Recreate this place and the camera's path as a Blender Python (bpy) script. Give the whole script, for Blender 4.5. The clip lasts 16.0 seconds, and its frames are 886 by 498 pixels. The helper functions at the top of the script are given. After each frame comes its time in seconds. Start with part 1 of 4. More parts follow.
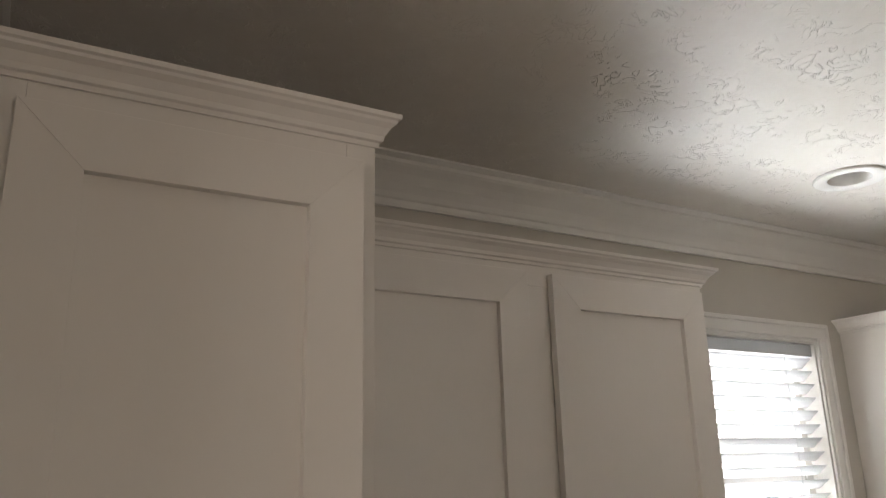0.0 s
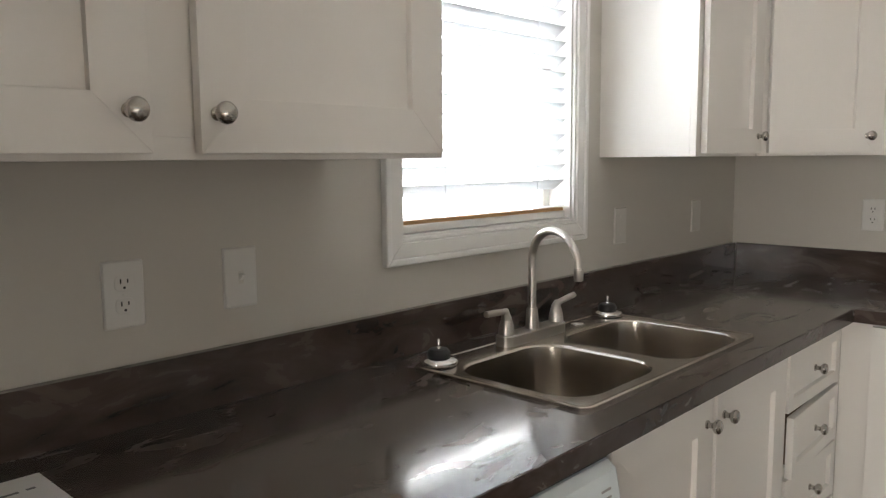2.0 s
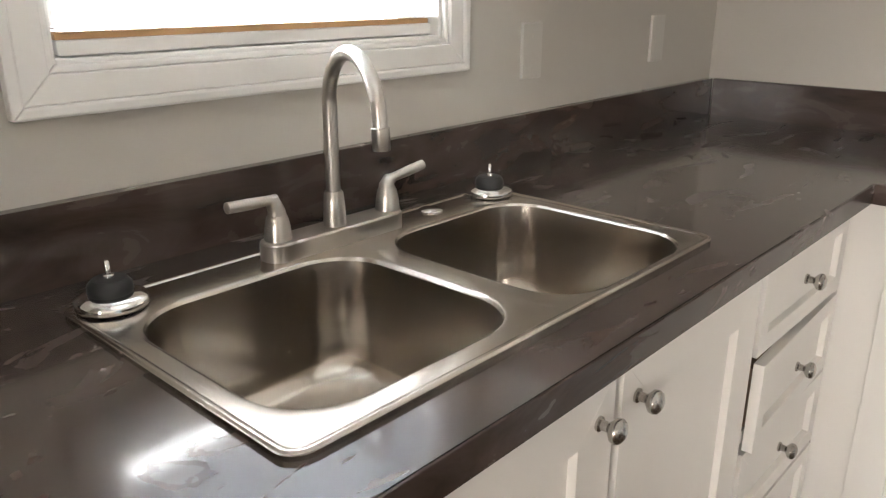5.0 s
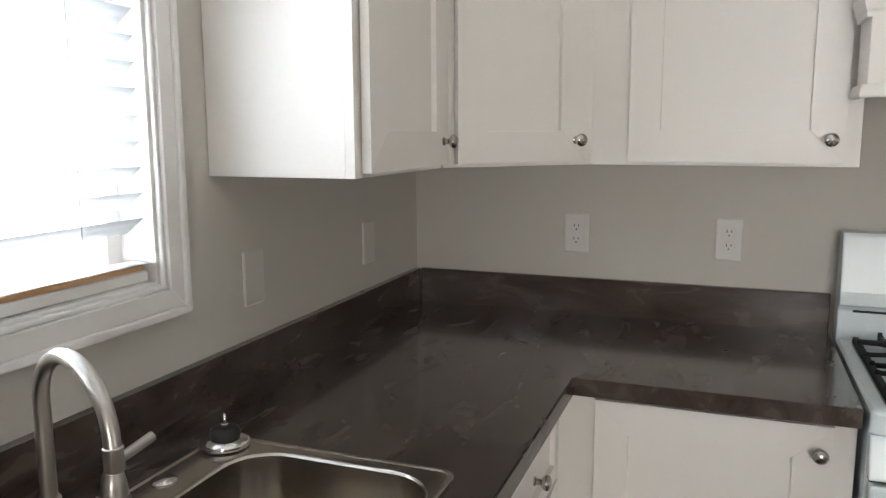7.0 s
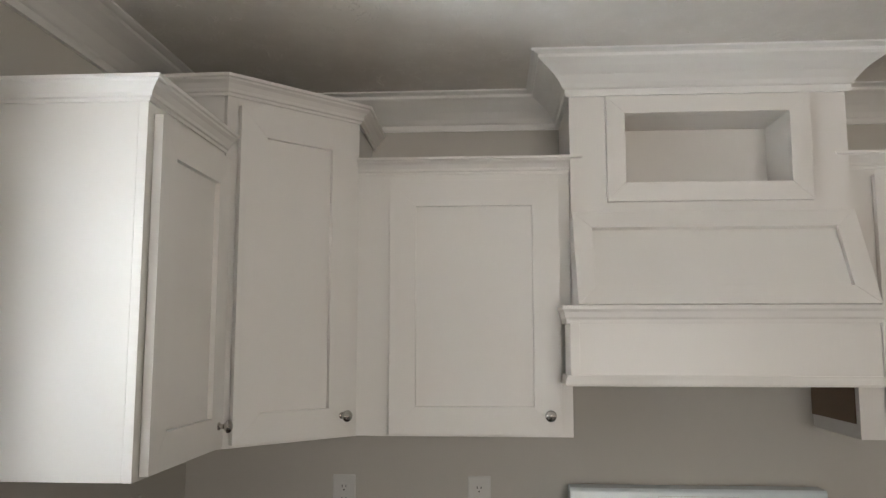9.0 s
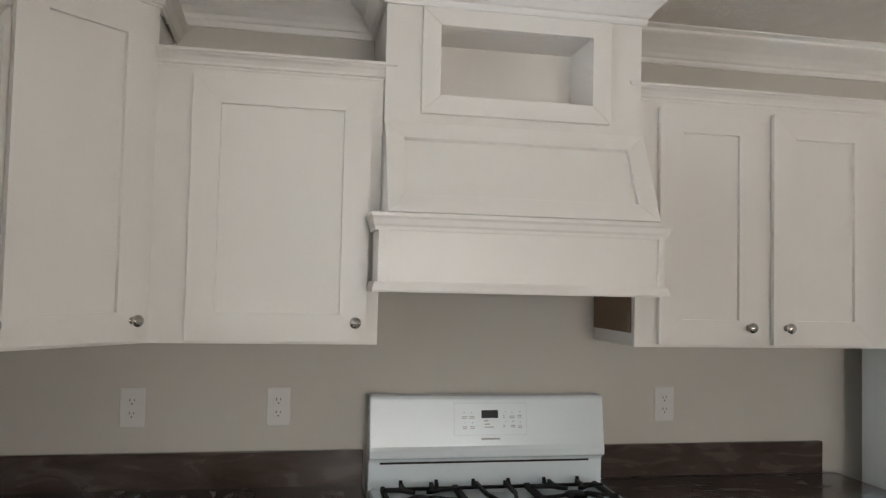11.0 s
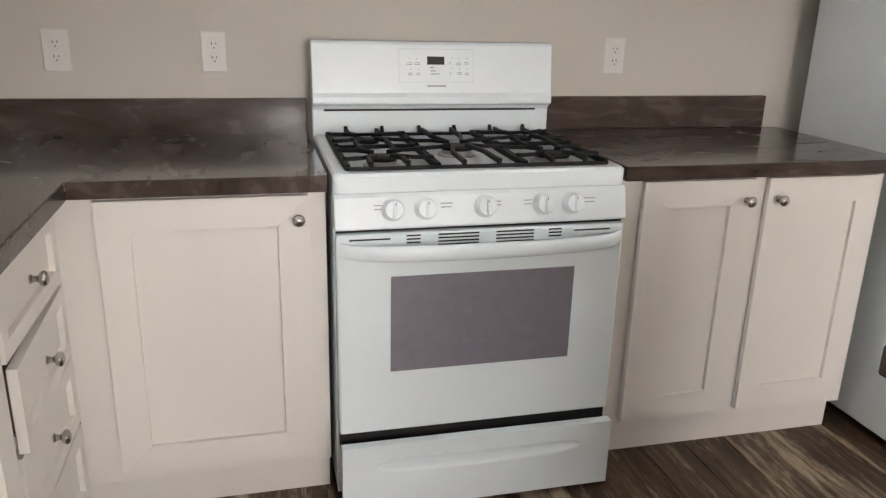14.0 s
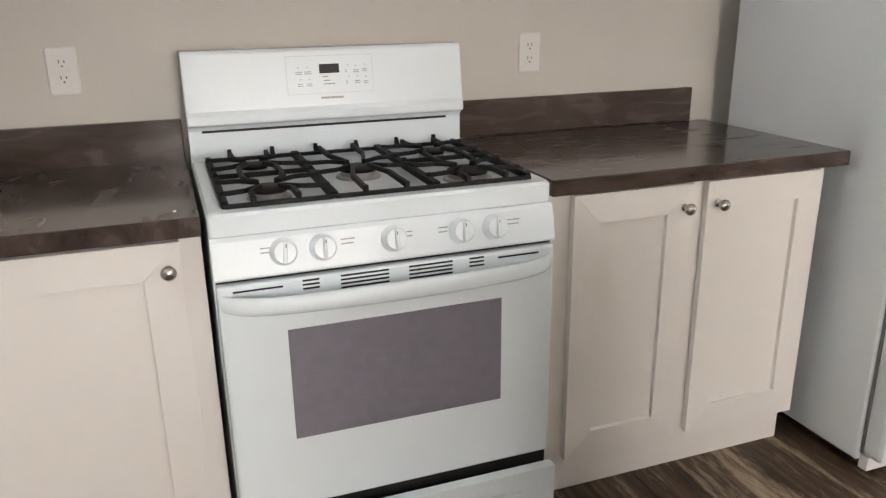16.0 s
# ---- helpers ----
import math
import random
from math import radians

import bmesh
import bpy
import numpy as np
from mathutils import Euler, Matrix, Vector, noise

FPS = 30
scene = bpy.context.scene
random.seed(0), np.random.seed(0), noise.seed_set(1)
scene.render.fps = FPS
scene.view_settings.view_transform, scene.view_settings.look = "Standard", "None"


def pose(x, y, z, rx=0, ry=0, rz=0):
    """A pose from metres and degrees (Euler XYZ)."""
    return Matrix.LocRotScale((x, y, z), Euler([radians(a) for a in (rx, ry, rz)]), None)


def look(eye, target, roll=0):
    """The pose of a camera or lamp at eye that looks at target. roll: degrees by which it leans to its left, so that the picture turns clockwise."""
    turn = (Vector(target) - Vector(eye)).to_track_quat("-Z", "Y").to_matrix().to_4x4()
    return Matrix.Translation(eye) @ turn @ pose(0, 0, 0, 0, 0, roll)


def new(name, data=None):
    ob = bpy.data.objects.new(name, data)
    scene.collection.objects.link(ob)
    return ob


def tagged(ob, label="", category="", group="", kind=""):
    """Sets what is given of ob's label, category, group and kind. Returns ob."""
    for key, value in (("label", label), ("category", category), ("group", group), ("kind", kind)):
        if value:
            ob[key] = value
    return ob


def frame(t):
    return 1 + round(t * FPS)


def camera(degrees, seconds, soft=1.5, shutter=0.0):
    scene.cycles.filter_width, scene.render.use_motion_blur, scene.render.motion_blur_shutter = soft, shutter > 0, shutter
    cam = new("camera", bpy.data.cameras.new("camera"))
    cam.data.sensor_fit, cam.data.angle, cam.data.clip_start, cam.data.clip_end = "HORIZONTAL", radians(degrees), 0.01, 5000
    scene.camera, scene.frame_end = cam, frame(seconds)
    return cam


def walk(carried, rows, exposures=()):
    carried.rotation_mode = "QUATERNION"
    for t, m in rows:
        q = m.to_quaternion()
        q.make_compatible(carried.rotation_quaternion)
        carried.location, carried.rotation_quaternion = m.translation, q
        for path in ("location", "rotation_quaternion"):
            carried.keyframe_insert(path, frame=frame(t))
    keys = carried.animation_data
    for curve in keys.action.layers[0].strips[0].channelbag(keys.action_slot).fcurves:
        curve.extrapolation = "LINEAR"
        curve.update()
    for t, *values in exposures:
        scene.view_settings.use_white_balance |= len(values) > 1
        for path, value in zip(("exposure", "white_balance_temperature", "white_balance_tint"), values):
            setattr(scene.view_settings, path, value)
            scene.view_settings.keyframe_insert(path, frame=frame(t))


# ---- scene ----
cam = camera(60.2, 16.0, 1.3)
PATH = [
    (0, (0.135, 0.143, 1.686), (1.091, 1.81, 2.238), -1.4),
    (0.5, (0.209, 0.22, 1.647), (1.293, 1.843, 2.085), -1.0),
    (1, (0.366, 0.305, 1.59), (1.598, 1.859, 1.849), 0.2),
    (1.5, (0.516, 0.375, 1.476), (1.844, 1.87, 1.525), 0.4),
    (2, (0.636, 0.516, 1.373), (2.082, 1.879, 1.14), -0.5),
    (2.5, (0.758, 0.61, 1.351), (2.257, 1.871, 0.949), -1.1),
    (3, (0.938, 0.603, 1.327), (2.438, 1.844, 0.869), -0.1),
    (3.2, (0.999, 0.604, 1.306), (2.494, 1.838, 0.811), 0.2),
    (5.3, (1.548, 0.814, 1.28), (2.93, 2.107, 0.633), 0.2),
    (5.5, (1.581, 0.808, 1.304), (2.95, 2.128, 0.685), 0.8),
    (6, (1.598, 0.832, 1.33), (3.063, 2.099, 0.83), 1.5),
    (6.5, (1.57, 0.863, 1.38), (3.261, 1.858, 0.992), -0.3),
    (7, (1.493, 0.861, 1.459), (3.342, 1.558, 1.155), -0.2),
    (7.5, (1.427, 0.818, 1.509), (3.351, 1.33, 1.317), 0.7),
    (8, (1.334, 0.779, 1.554), (3.291, 1.189, 1.492), 0.7),
    (8.5, (1.298, 0.772, 1.59), (3.276, 1.052, 1.682), 0.7),
    (9, (1.284, 0.808, 1.648), (3.266, 0.94, 1.879), -0.0),
    (9.5, (1.273, 0.824, 1.662), (3.251, 0.747, 1.952), 0.3),
    (9.7, (1.275, 0.831, 1.64), (3.245, 0.642, 1.927), 0.4),
    (11.8, (1.343, 0.808, 1.507), (3.301, 0.397, 1.529), 1.5),
    (12, (1.345, 0.806, 1.486), (3.3, 0.386, 1.473), 1.4),
    (12.5, (1.35, 0.77, 1.423), (3.293, 0.341, 1.228), 0.9),
    (13, (1.345, 0.742, 1.362), (3.254, 0.302, 0.962), 0.2),
    (13.5, (1.338, 0.743, 1.325), (3.211, 0.284, 0.795), 0.3),
    (14, (1.339, 0.761, 1.311), (3.184, 0.292, 0.698), 1.5),
    (14.5, (1.341, 0.728, 1.278), (3.16, 0.283, 0.575), 2.1),
    (15, (1.379, 0.674, 1.257), (3.164, 0.239, 0.467), 1.8),
    (15.5, (1.486, 0.628, 1.276), (3.281, 0.153, 0.532), 0.2),
    (16, (1.605, 0.637, 1.317), (3.392, -0.009, 0.693), -0.8),
]
EXPOSURES = ((0.0, -0.38, 7200, 15), (0.5, -0.42, 7050, 13), (1.0, -0.22, 6800, 11), (1.5, 0.22, 6650, 10), (2.0, 0.32, 6750, 11), (2.5, 0.78, 6800, 12), (3.0, 0.90, 6800, 12), (5.5, 1.10, 6750, 13), (6.0, 1.02, 6650, 12), (6.5, 0.66, 6550, 11), (7.0, 0.38, 6450, 11), (8.0, 0.04, 6550, 11), (9.0, -0.17, 6700, 11), (9.7, -0.27, 6900, 13), (12.0, 0.34, 6350, 10), (13.0, 0.59, 6450, 12), (14.0, 0.80, 6700, 15), (16.0, 0.90, 6750, 15))
W_KITCHEN, W_SOUTH, W_WEST = 645.0, 78.0, 126.0
PSPLIT = 1.541
walk(cam, [(t, look(eye, target, roll)) for t, eye, target, roll in PATH], EXPOSURES)

# ---- world, sun, daylight and fill lamps ----
world = bpy.data.worlds.new("sky")
scene.world = world
world.use_nodes = True
sky = world.node_tree.nodes.new("ShaderNodeTexSky")
sky.sky_type, sky.sun_disc = "NISHITA", False
sky.sun_elevation, sky.sun_rotation = radians(48), radians(90)
world.node_tree.links.new(sky.outputs[0], world.node_tree.nodes["Background"].inputs[0])
world.node_tree.nodes["Background"].inputs[1].default_value = 0.12
sun_data = bpy.data.lights.new("sun", "SUN")
sun_data.energy, sun_data.angle, sun_data.color = 3.0, radians(0.6), (1.0, 0.95, 0.88)
sun = new("sun", sun_data)
sun.matrix_world = look((20, 2, 22), (0, 0, 0))


def window_light(name, eye, target, width, height, watts, color):
    data = bpy.data.lights.new(name, "AREA")
    data.shape, data.size, data.size_y, data.energy, data.color = "RECTANGLE", width, height, watts, color
    ob = new(name, data)
    ob.matrix_world = look(eye, target)
    return ob


window_light("daylight_kitchen_window", (3.0, 2.66, 0.62), (2.9, 1.85, 1.65), 2.9, 1.3, W_KITCHEN, (0.79, 0.905, 1.0))
# two added fill lamps, shining in from unseen sides of the room
window_light("fill_lamp_south", (0.9, -5.0, 0.25), (0.9, -3.2, 2.2), 2.6, 1.4, W_SOUTH, (1.0, 0.965, 0.92))
window_light("fill_lamp_west", (-4.30, -0.70, 1.30), (-2.0, -0.62, 2.05), 2.4, 1.5, W_WEST, (1.0, 0.965, 0.92))


# ---- materials ----
def material(name):
    m = bpy.data.materials.new(name)
    m.use_nodes = True
    return m, m.node_tree.nodes, m.node_tree.links, m.node_tree.nodes["Principled BSDF"]


def node(nodes, kind, **values):
    n = nodes.new(kind)
    for key, value in values.items():
        n.inputs[key.replace("_", " ")].default_value = value
    return n


def ramp(nodes, stops):
    n = nodes.new("ShaderNodeValToRGB")
    while len(n.color_ramp.elements) < len(stops):
        n.color_ramp.elements.new(0.5)
    for e, (at, c) in zip(n.color_ramp.elements, stops):
        e.position, e.color = at, (*c, 1) if len(c) == 3 else c
    return n


def mapped(nodes, links, scale=(1, 1, 1), coords="Object"):
    tc, mp = nodes.new("ShaderNodeTexCoord"), nodes.new("ShaderNodeMapping")
    links.new(tc.outputs[coords], mp.inputs["Vector"])
    mp.inputs["Scale"].default_value = scale
    return mp


def world_mapped(nodes, links, scale=(1, 1, 1)):
    geo, mp = nodes.new("ShaderNodeNewGeometry"), nodes.new("ShaderNodeMapping")
    links.new(geo.outputs["Position"], mp.inputs["Vector"])
    mp.inputs["Scale"].default_value = scale
    return mp


def painted(name, color, rough=0.45, spread=0.05, grain=260.0, relief=0.02, stretch=(1, 1, 1), wear=0.0):
    """Paint or enamel: broad uneven tone, fine relief."""
    m, n, l, p = material(name)
    mp = world_mapped(n, l, stretch)
    broad = node(n, "ShaderNodeTexNoise", Scale=2.3, Detail=4.0, Roughness=0.6)
    fine = node(n, "ShaderNodeTexNoise", Scale=grain, Detail=3.0, Roughness=0.6)
    l.new(mp.outputs[0], broad.inputs["Vector"])
    l.new(mp.outputs[0], fine.inputs["Vector"])
    tone = ramp(n, [(0.25, [c * (1 - spread) for c in color]), (0.75, [min(1, c * (1 + spread * 0.5)) for c in color])])
    l.new(broad.outputs["Fac"], tone.inputs[0])
    l.new(tone.outputs[0], p.inputs["Base Color"])
    rr = ramp(n, [(0.3, (rough * 0.85,) * 3), (0.7, (min(1, rough * 1.15),) * 3)])
    l.new(broad.outputs["Fac"], rr.inputs[0])
    l.new(rr.outputs[0], p.inputs["Roughness"])
    b = node(n, "ShaderNodeBump", Strength=relief, Distance=0.002)
    l.new(fine.outputs["Fac"], b.inputs["Height"])
    l.new(b.outputs[0], p.inputs["Normal"])
    return m


def metal(name, color, rough, brush=(1, 1, 1), relief=0.03):
    m, n, l, p = material(name)
    mp = world_mapped(n, l, brush)
    fine = node(n, "ShaderNodeTexNoise", Scale=180.0, Detail=4.0)
    l.new(mp.outputs[0], fine.inputs["Vector"])
    broad = node(n, "ShaderNodeTexNoise", Scale=9.0, Detail=3.0)
    l.new(mp.outputs[0], broad.inputs["Vector"])
    rr = ramp(n, [(0.2, (rough * 0.93,) * 3), (0.8, (rough * 1.07,) * 3)])
    l.new(broad.outputs["Fac"], rr.inputs[0])
    l.new(rr.outputs[0], p.inputs["Roughness"])
    p.inputs["Base Color"].default_value, p.inputs["Metallic"].default_value = (*color, 1), 1.0
    b = node(n, "ShaderNodeBump", Strength=relief, Distance=0.001)
    l.new(fine.outputs["Fac"], b.inputs["Height"])
    l.new(b.outputs[0], p.inputs["Normal"])
    return m


def plain(name, color, rough=0.5, metallic=0.0, spread=0.12):
    m, n, l, p = material(name)
    mp = world_mapped(n, l)
    t = node(n, "ShaderNodeTexNoise", Scale=40.0, Detail=3.0)
    l.new(mp.outputs[0], t.inputs["Vector"])
    c = ramp(n, [(0.3, [v * (1 - spread) for v in color]), (0.7, [min(1, v * (1 + spread)) for v in color])])
    l.new(t.outputs["Fac"], c.inputs[0])
    l.new(c.outputs[0], p.inputs["Base Color"])
    p.inputs["Roughness"].default_value, p.inputs["Metallic"].default_value = rough, metallic
    return m


def laminate(name, scale=(2.2, 5.5, 5.5), turn=0.55, coat=0.85):
    """Dark brown stone-look laminate: drifting streaks, thin pale veins, satin gloss."""
    m, n, l, p = material(name)
    mp = world_mapped(n, l, scale)
    mp.inputs["Rotation"].default_value = (0.0, 0.0, turn)
    streak = node(n, "ShaderNodeTexNoise", Scale=2.6, Detail=5.0, Roughness=0.56, Distortion=0.9)
    l.new(mp.outputs[0], streak.inputs["Vector"])
    tone = ramp(n, [(0.30, (0.026, 0.0166, 0.0138)), (0.47, (0.049, 0.0330, 0.0276)), (0.62, (0.070, 0.0490, 0.0415)), (0.82, (0.094, 0.069, 0.0595))])
    l.new(streak.outputs["Fac"], tone.inputs[0])
    vein = node(n, "ShaderNodeTexNoise", Scale=1.5, Detail=3.5, Roughness=0.55, Distortion=1.6)
    l.new(mp.outputs[0], vein.inputs["Vector"])
    line = ramp(n, [(0.43, (0, 0, 0)), (0.50, (1, 1, 1)), (0.57, (0, 0, 0))])
    l.new(vein.outputs["Fac"], line.inputs[0])
    mask = node(n, "ShaderNodeTexNoise", Scale=0.9, Detail=4.0)
    l.new(mp.outputs[0], mask.inputs["Vector"])
    mr = ramp(n, [(0.40, (0, 0, 0)), (0.72, (0.07, 0.07, 0.07))])
    l.new(mask.outputs["Fac"], mr.inputs[0])
    mul = n.new("ShaderNodeMath")
    mul.operation = "MULTIPLY"
    l.new(line.outputs[0], mul.inputs[0])
    l.new(mr.outputs[0], mul.inputs[1])
    mix = n.new("ShaderNodeMix")
    mix.data_type = "RGBA"
    l.new(mul.outputs[0], mix.inputs["Factor"])
    l.new(tone.outputs[0], mix.inputs[6])
    mix.inputs[7].default_value = (0.150, 0.115, 0.100, 1)
    l.new(mix.outputs[2], p.inputs["Base Color"])
    fine = node(n, "ShaderNodeTexNoise", Scale=120.0, Detail=4.0)
    l.new(mp.outputs[0], fine.inputs["Vector"])
    p.inputs["Coat Weight"].default_value, p.inputs["Coat Roughness"].default_value, p.inputs["Coat IOR"].default_value = coat, 0.12, 1.65
    p.inputs["Specular IOR Level"].default_value = 0.18
    rr = ramp(n, [(0.3, (0.20,) * 3), (0.7, (0.30,) * 3)])
    l.new(streak.outputs["Fac"], rr.inputs[0])
    l.new(rr.outputs[0], p.inputs["Roughness"])
    b = node(n, "ShaderNodeBump", Strength=0.02, Distance=0.001)
    l.new(fine.outputs["Fac"], b.inputs["Height"])
    l.new(b.outputs[0], p.inputs["Normal"])
    return m


def planks_material(name):
    """Distressed dark wood planks with worn pale paint; each plank has its own tone."""
    m, n, l, p = material(name)
    info = n.new("ShaderNodeObjectInfo")
    geo = n.new("ShaderNodeNewGeometry")
    shift = n.new("ShaderNodeVectorMath")
    shift.operation = "MULTIPLY_ADD"
    comb = n.new("ShaderNodeCombineXYZ")
    for i in range(3):
        l.new(info.outputs["Random"], comb.inputs[i])
    l.new(comb.outputs[0], shift.inputs[0])
    shift.inputs[1].default_value = (37.0, 53.0, 11.0)
    l.new(geo.outputs["Position"], shift.inputs[2])
    mp = n.new("ShaderNodeMapping")
    mp.inputs["Scale"].default_value = (1.6, 16.0, 1.0)
    l.new(shift.outputs[0], mp.inputs["Vector"])
    grain = node(n, "ShaderNodeTexNoise", Scale=2.4, Detail=10.0, Roughness=0.7, Distortion=0.6)
    l.new(mp.outputs[0], grain.inputs["Vector"])
    wood = ramp(n, [(0.32, (0.012, 0.0072, 0.0042)), (0.52, (0.070, 0.0425, 0.0250)), (0.70, (0.17, 0.111, 0.067))])
    l.new(grain.outputs["Fac"], wood.inputs[0])
    mp2 = n.new("ShaderNodeMapping")
    mp2.inputs["Scale"].default_value = (1.2, 7.0, 1.0)
    l.new(shift.outputs[0], mp2.inputs["Vector"])
    worn = node(n, "ShaderNodeTexNoise", Scale=2.2, Detail=9.0, Roughness=0.75)
    l.new(mp2.outputs[0], worn.inputs["Vector"])
    add = n.new("ShaderNodeMath")
    add.operation = "MULTIPLY_ADD"
    l.new(info.outputs["Random"], add.inputs[0])
    add.inputs[1].default_value = 0.15
    l.new(worn.outputs["Fac"], add.inputs[2])
    wm = ramp(n, [(0.565, (0, 0, 0)), (0.71, (0.78, 0.78, 0.78))])
    l.new(add.outputs[0], wm.inputs[0])
    mix = n.new("ShaderNodeMix")
    mix.data_type = "RGBA"
    l.new(wm.outputs[0], mix.inputs["Factor"])
    l.new(wood.outputs[0], mix.inputs[6])
    mix.inputs[7].default_value = (0.47, 0.375, 0.265, 1)
    l.new(mix.outputs[2], p.inputs["Base Color"])
    p.inputs["Roughness"].default_value, p.inputs["Specular IOR Level"].default_value = 0.48, 0.35
    b = node(n, "ShaderNodeBump", Strength=0.25, Distance=0.002)
    l.new(grain.outputs["Fac"], b.inputs["Height"])
    l.new(b.outputs[0], p.inputs["Normal"])
    return m


def ceiling_material(name):
    """Hand-stomped plaster ceiling: ridges and curls standing proud of a smooth coat, in drifts."""
    m, n, l, p = material(name)
    mp = world_mapped(n, l)
    curl = node(n, "ShaderNodeTexNoise", Scale=17.0, Detail=3.0, Roughness=0.5, Distortion=2.0)
    l.new(mp.outputs[0], curl.inputs["Vector"])
    ridge = ramp(n, [(0.505, (0, 0, 0)), (0.53, (1, 1, 1)), (0.56, (0, 0, 0))])
    l.new(curl.outputs["Fac"], ridge.inputs[0])
    drift = node(n, "ShaderNodeTexNoise", Scale=9.0, Detail=4.0, Roughness=0.6)
    l.new(mp.outputs[0], drift.inputs["Vector"])
    dm = ramp(n, [(0.48, (0, 0, 0)), (0.62, (1, 1, 1))])
    l.new(drift.outputs["Fac"], dm.inputs[0])
    mul = n.new("ShaderNodeMath")
    mul.operation = "MULTIPLY"
    l.new(ridge.outputs[0], mul.inputs[0])
    l.new(dm.outputs[0], mul.inputs[1])
    fine = node(n, "ShaderNodeTexNoise", Scale=70.0, Detail=4.0)
    l.new(mp.outputs[0], fine.inputs["Vector"])
    total = n.new("ShaderNodeMath")
    total.operation = "MULTIPLY_ADD"
    l.new(fine.outputs["Fac"], total.inputs[0])
    total.inputs[1].default_value = 0.10
    l.new(mul.outputs[0], total.inputs[2])
    b = node(n, "ShaderNodeBump", Strength=0.62, Distance=0.006)
    l.new(total.outputs[0], b.inputs["Height"])
    l.new(b.outputs[0], p.inputs["Normal"])
    tone = ramp(n, [(0.3, (0.71, 0.675, 0.620)), (0.7, (0.77, 0.735, 0.685))])
    l.new(drift.outputs["Fac"], tone.inputs[0])
    l.new(tone.outputs[0], p.inputs["Base Color"])
    p.inputs["Roughness"].default_value = 0.55
    return m


CABINET = painted("cabinet_white_paint", (0.775, 0.745, 0.705), 0.38, 0.03, 90.0, 0.06, (1, 1, 0.15))
TRIM = painted("trim_white_paint", (0.79, 0.775, 0.745), 0.35, 0.03, 160.0, 0.04)
WALL = painted("greige_wall_paint", (0.555, 0.525, 0.475), 0.62, 0.04, 220.0, 0.10)
CEILING = ceiling_material("stomped_plaster")
COUNTER = laminate("brown_stone_laminate")
SPLASH = laminate("brown_stone_laminate_upright", (6.5, 2.0, 6.0), -0.3, 0.6)
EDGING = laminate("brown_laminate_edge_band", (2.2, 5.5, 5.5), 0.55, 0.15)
FLOORING = planks_material("distressed_planks")
ENAMEL = painted("white_enamel", (0.765, 0.835, 0.865), 0.24, 0.02, 60.0, 0.008)
FRIDGE_WHITE = painted("pebbled_white_steel", (0.76, 0.81, 0.83), 0.34, 0.03, 420.0, 0.12)
PLASTIC = painted("white_plastic", (0.78, 0.775, 0.75), 0.30, 0.02, 90.0, 0.01)
OUTLET_WHITE = painted("outlet_white_plastic", (0.68, 0.665, 0.635), 0.32, 0.02, 90.0, 0.01)
PLATE = painted("almond_plastic", (0.62, 0.595, 0.55), 0.35, 0.02, 90.0, 0.01)
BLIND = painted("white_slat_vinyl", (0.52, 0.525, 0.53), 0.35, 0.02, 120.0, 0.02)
STEEL = metal("brushed_stainless", (0.50, 0.46, 0.415), 0.20, (0.06, 1, 1), 0.02)
NICKEL = metal("brushed_nickel", (0.54, 0.515, 0.48), 0.30, (1, 1, 0.2), 0.02)
KNOB_NICKEL = metal("satin_nickel", (0.47, 0.445, 0.415), 0.24, (1, 1, 1), 0.0)
CHROME = metal("chrome", (0.80, 0.80, 0.79), 0.07, (1, 1, 1), 0.0)
IRON = plain("black_cast_iron", (0.005, 0.005, 0.0053), 0.62)
IRON.node_tree.nodes["Principled BSDF"].inputs["Specular IOR Level"].default_value = 0.28
WHITE_KNOB = painted("white_knob_plastic", (0.79, 0.86, 0.89), 0.25, 0.02, 60.0, 0.005)
RUBBER = plain("black_rubber", (0.010, 0.010, 0.010), 0.5)
# near-black for the shade inside gaps, slots and holes
BLACK = plain("shade_black", (0.006, 0.006, 0.006), 0.6)
BURNER = plain("grey_burner_alloy", (0.36, 0.35, 0.33), 0.42, 0.6)
OVEN_GLASS = plain("tinted_oven_glass", (0.205, 0.192, 0.222), 0.10, 0.0, 0.05)
DISPLAY = plain("dark_display", (0.006, 0.007, 0.009), 0.35)
DISPLAY.node_tree.nodes["Principled BSDF"].inputs["Specular IOR Level"].default_value = 0.2
MARK = plain("grey_print", (0.16, 0.16, 0.165), 0.5)
PALE_MARK = plain("pale_grey_print", (0.36, 0.365, 0.37), 0.5)
RAW_BOARD = painted("raw_brown_board", (0.22, 0.145, 0.095), 0.7, 0.2, 60.0, 0.05, (1, 1, 8))
LAMP_GLOW = painted("frosted_lamp_lens", (0.30, 0.29, 0.28), 0.5, 0.02)
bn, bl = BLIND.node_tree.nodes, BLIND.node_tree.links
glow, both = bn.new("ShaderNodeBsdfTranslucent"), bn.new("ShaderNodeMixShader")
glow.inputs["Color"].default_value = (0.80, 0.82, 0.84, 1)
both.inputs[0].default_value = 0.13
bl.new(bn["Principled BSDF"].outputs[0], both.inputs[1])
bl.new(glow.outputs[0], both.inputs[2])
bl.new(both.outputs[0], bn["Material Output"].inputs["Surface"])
# orange glow at the blind's foot, put into a tan colour
RAIL = painted("tan_glow_strip", (0.60, 0.36, 0.17), 0.5, 0.1)
PAPER = painted("white_paper", (0.78, 0.765, 0.74), 0.6, 0.03)
# emission in place of the overexposed outdoors
OUTDOOR_GLOW, hn, hl, hp = material("outdoor_glow")
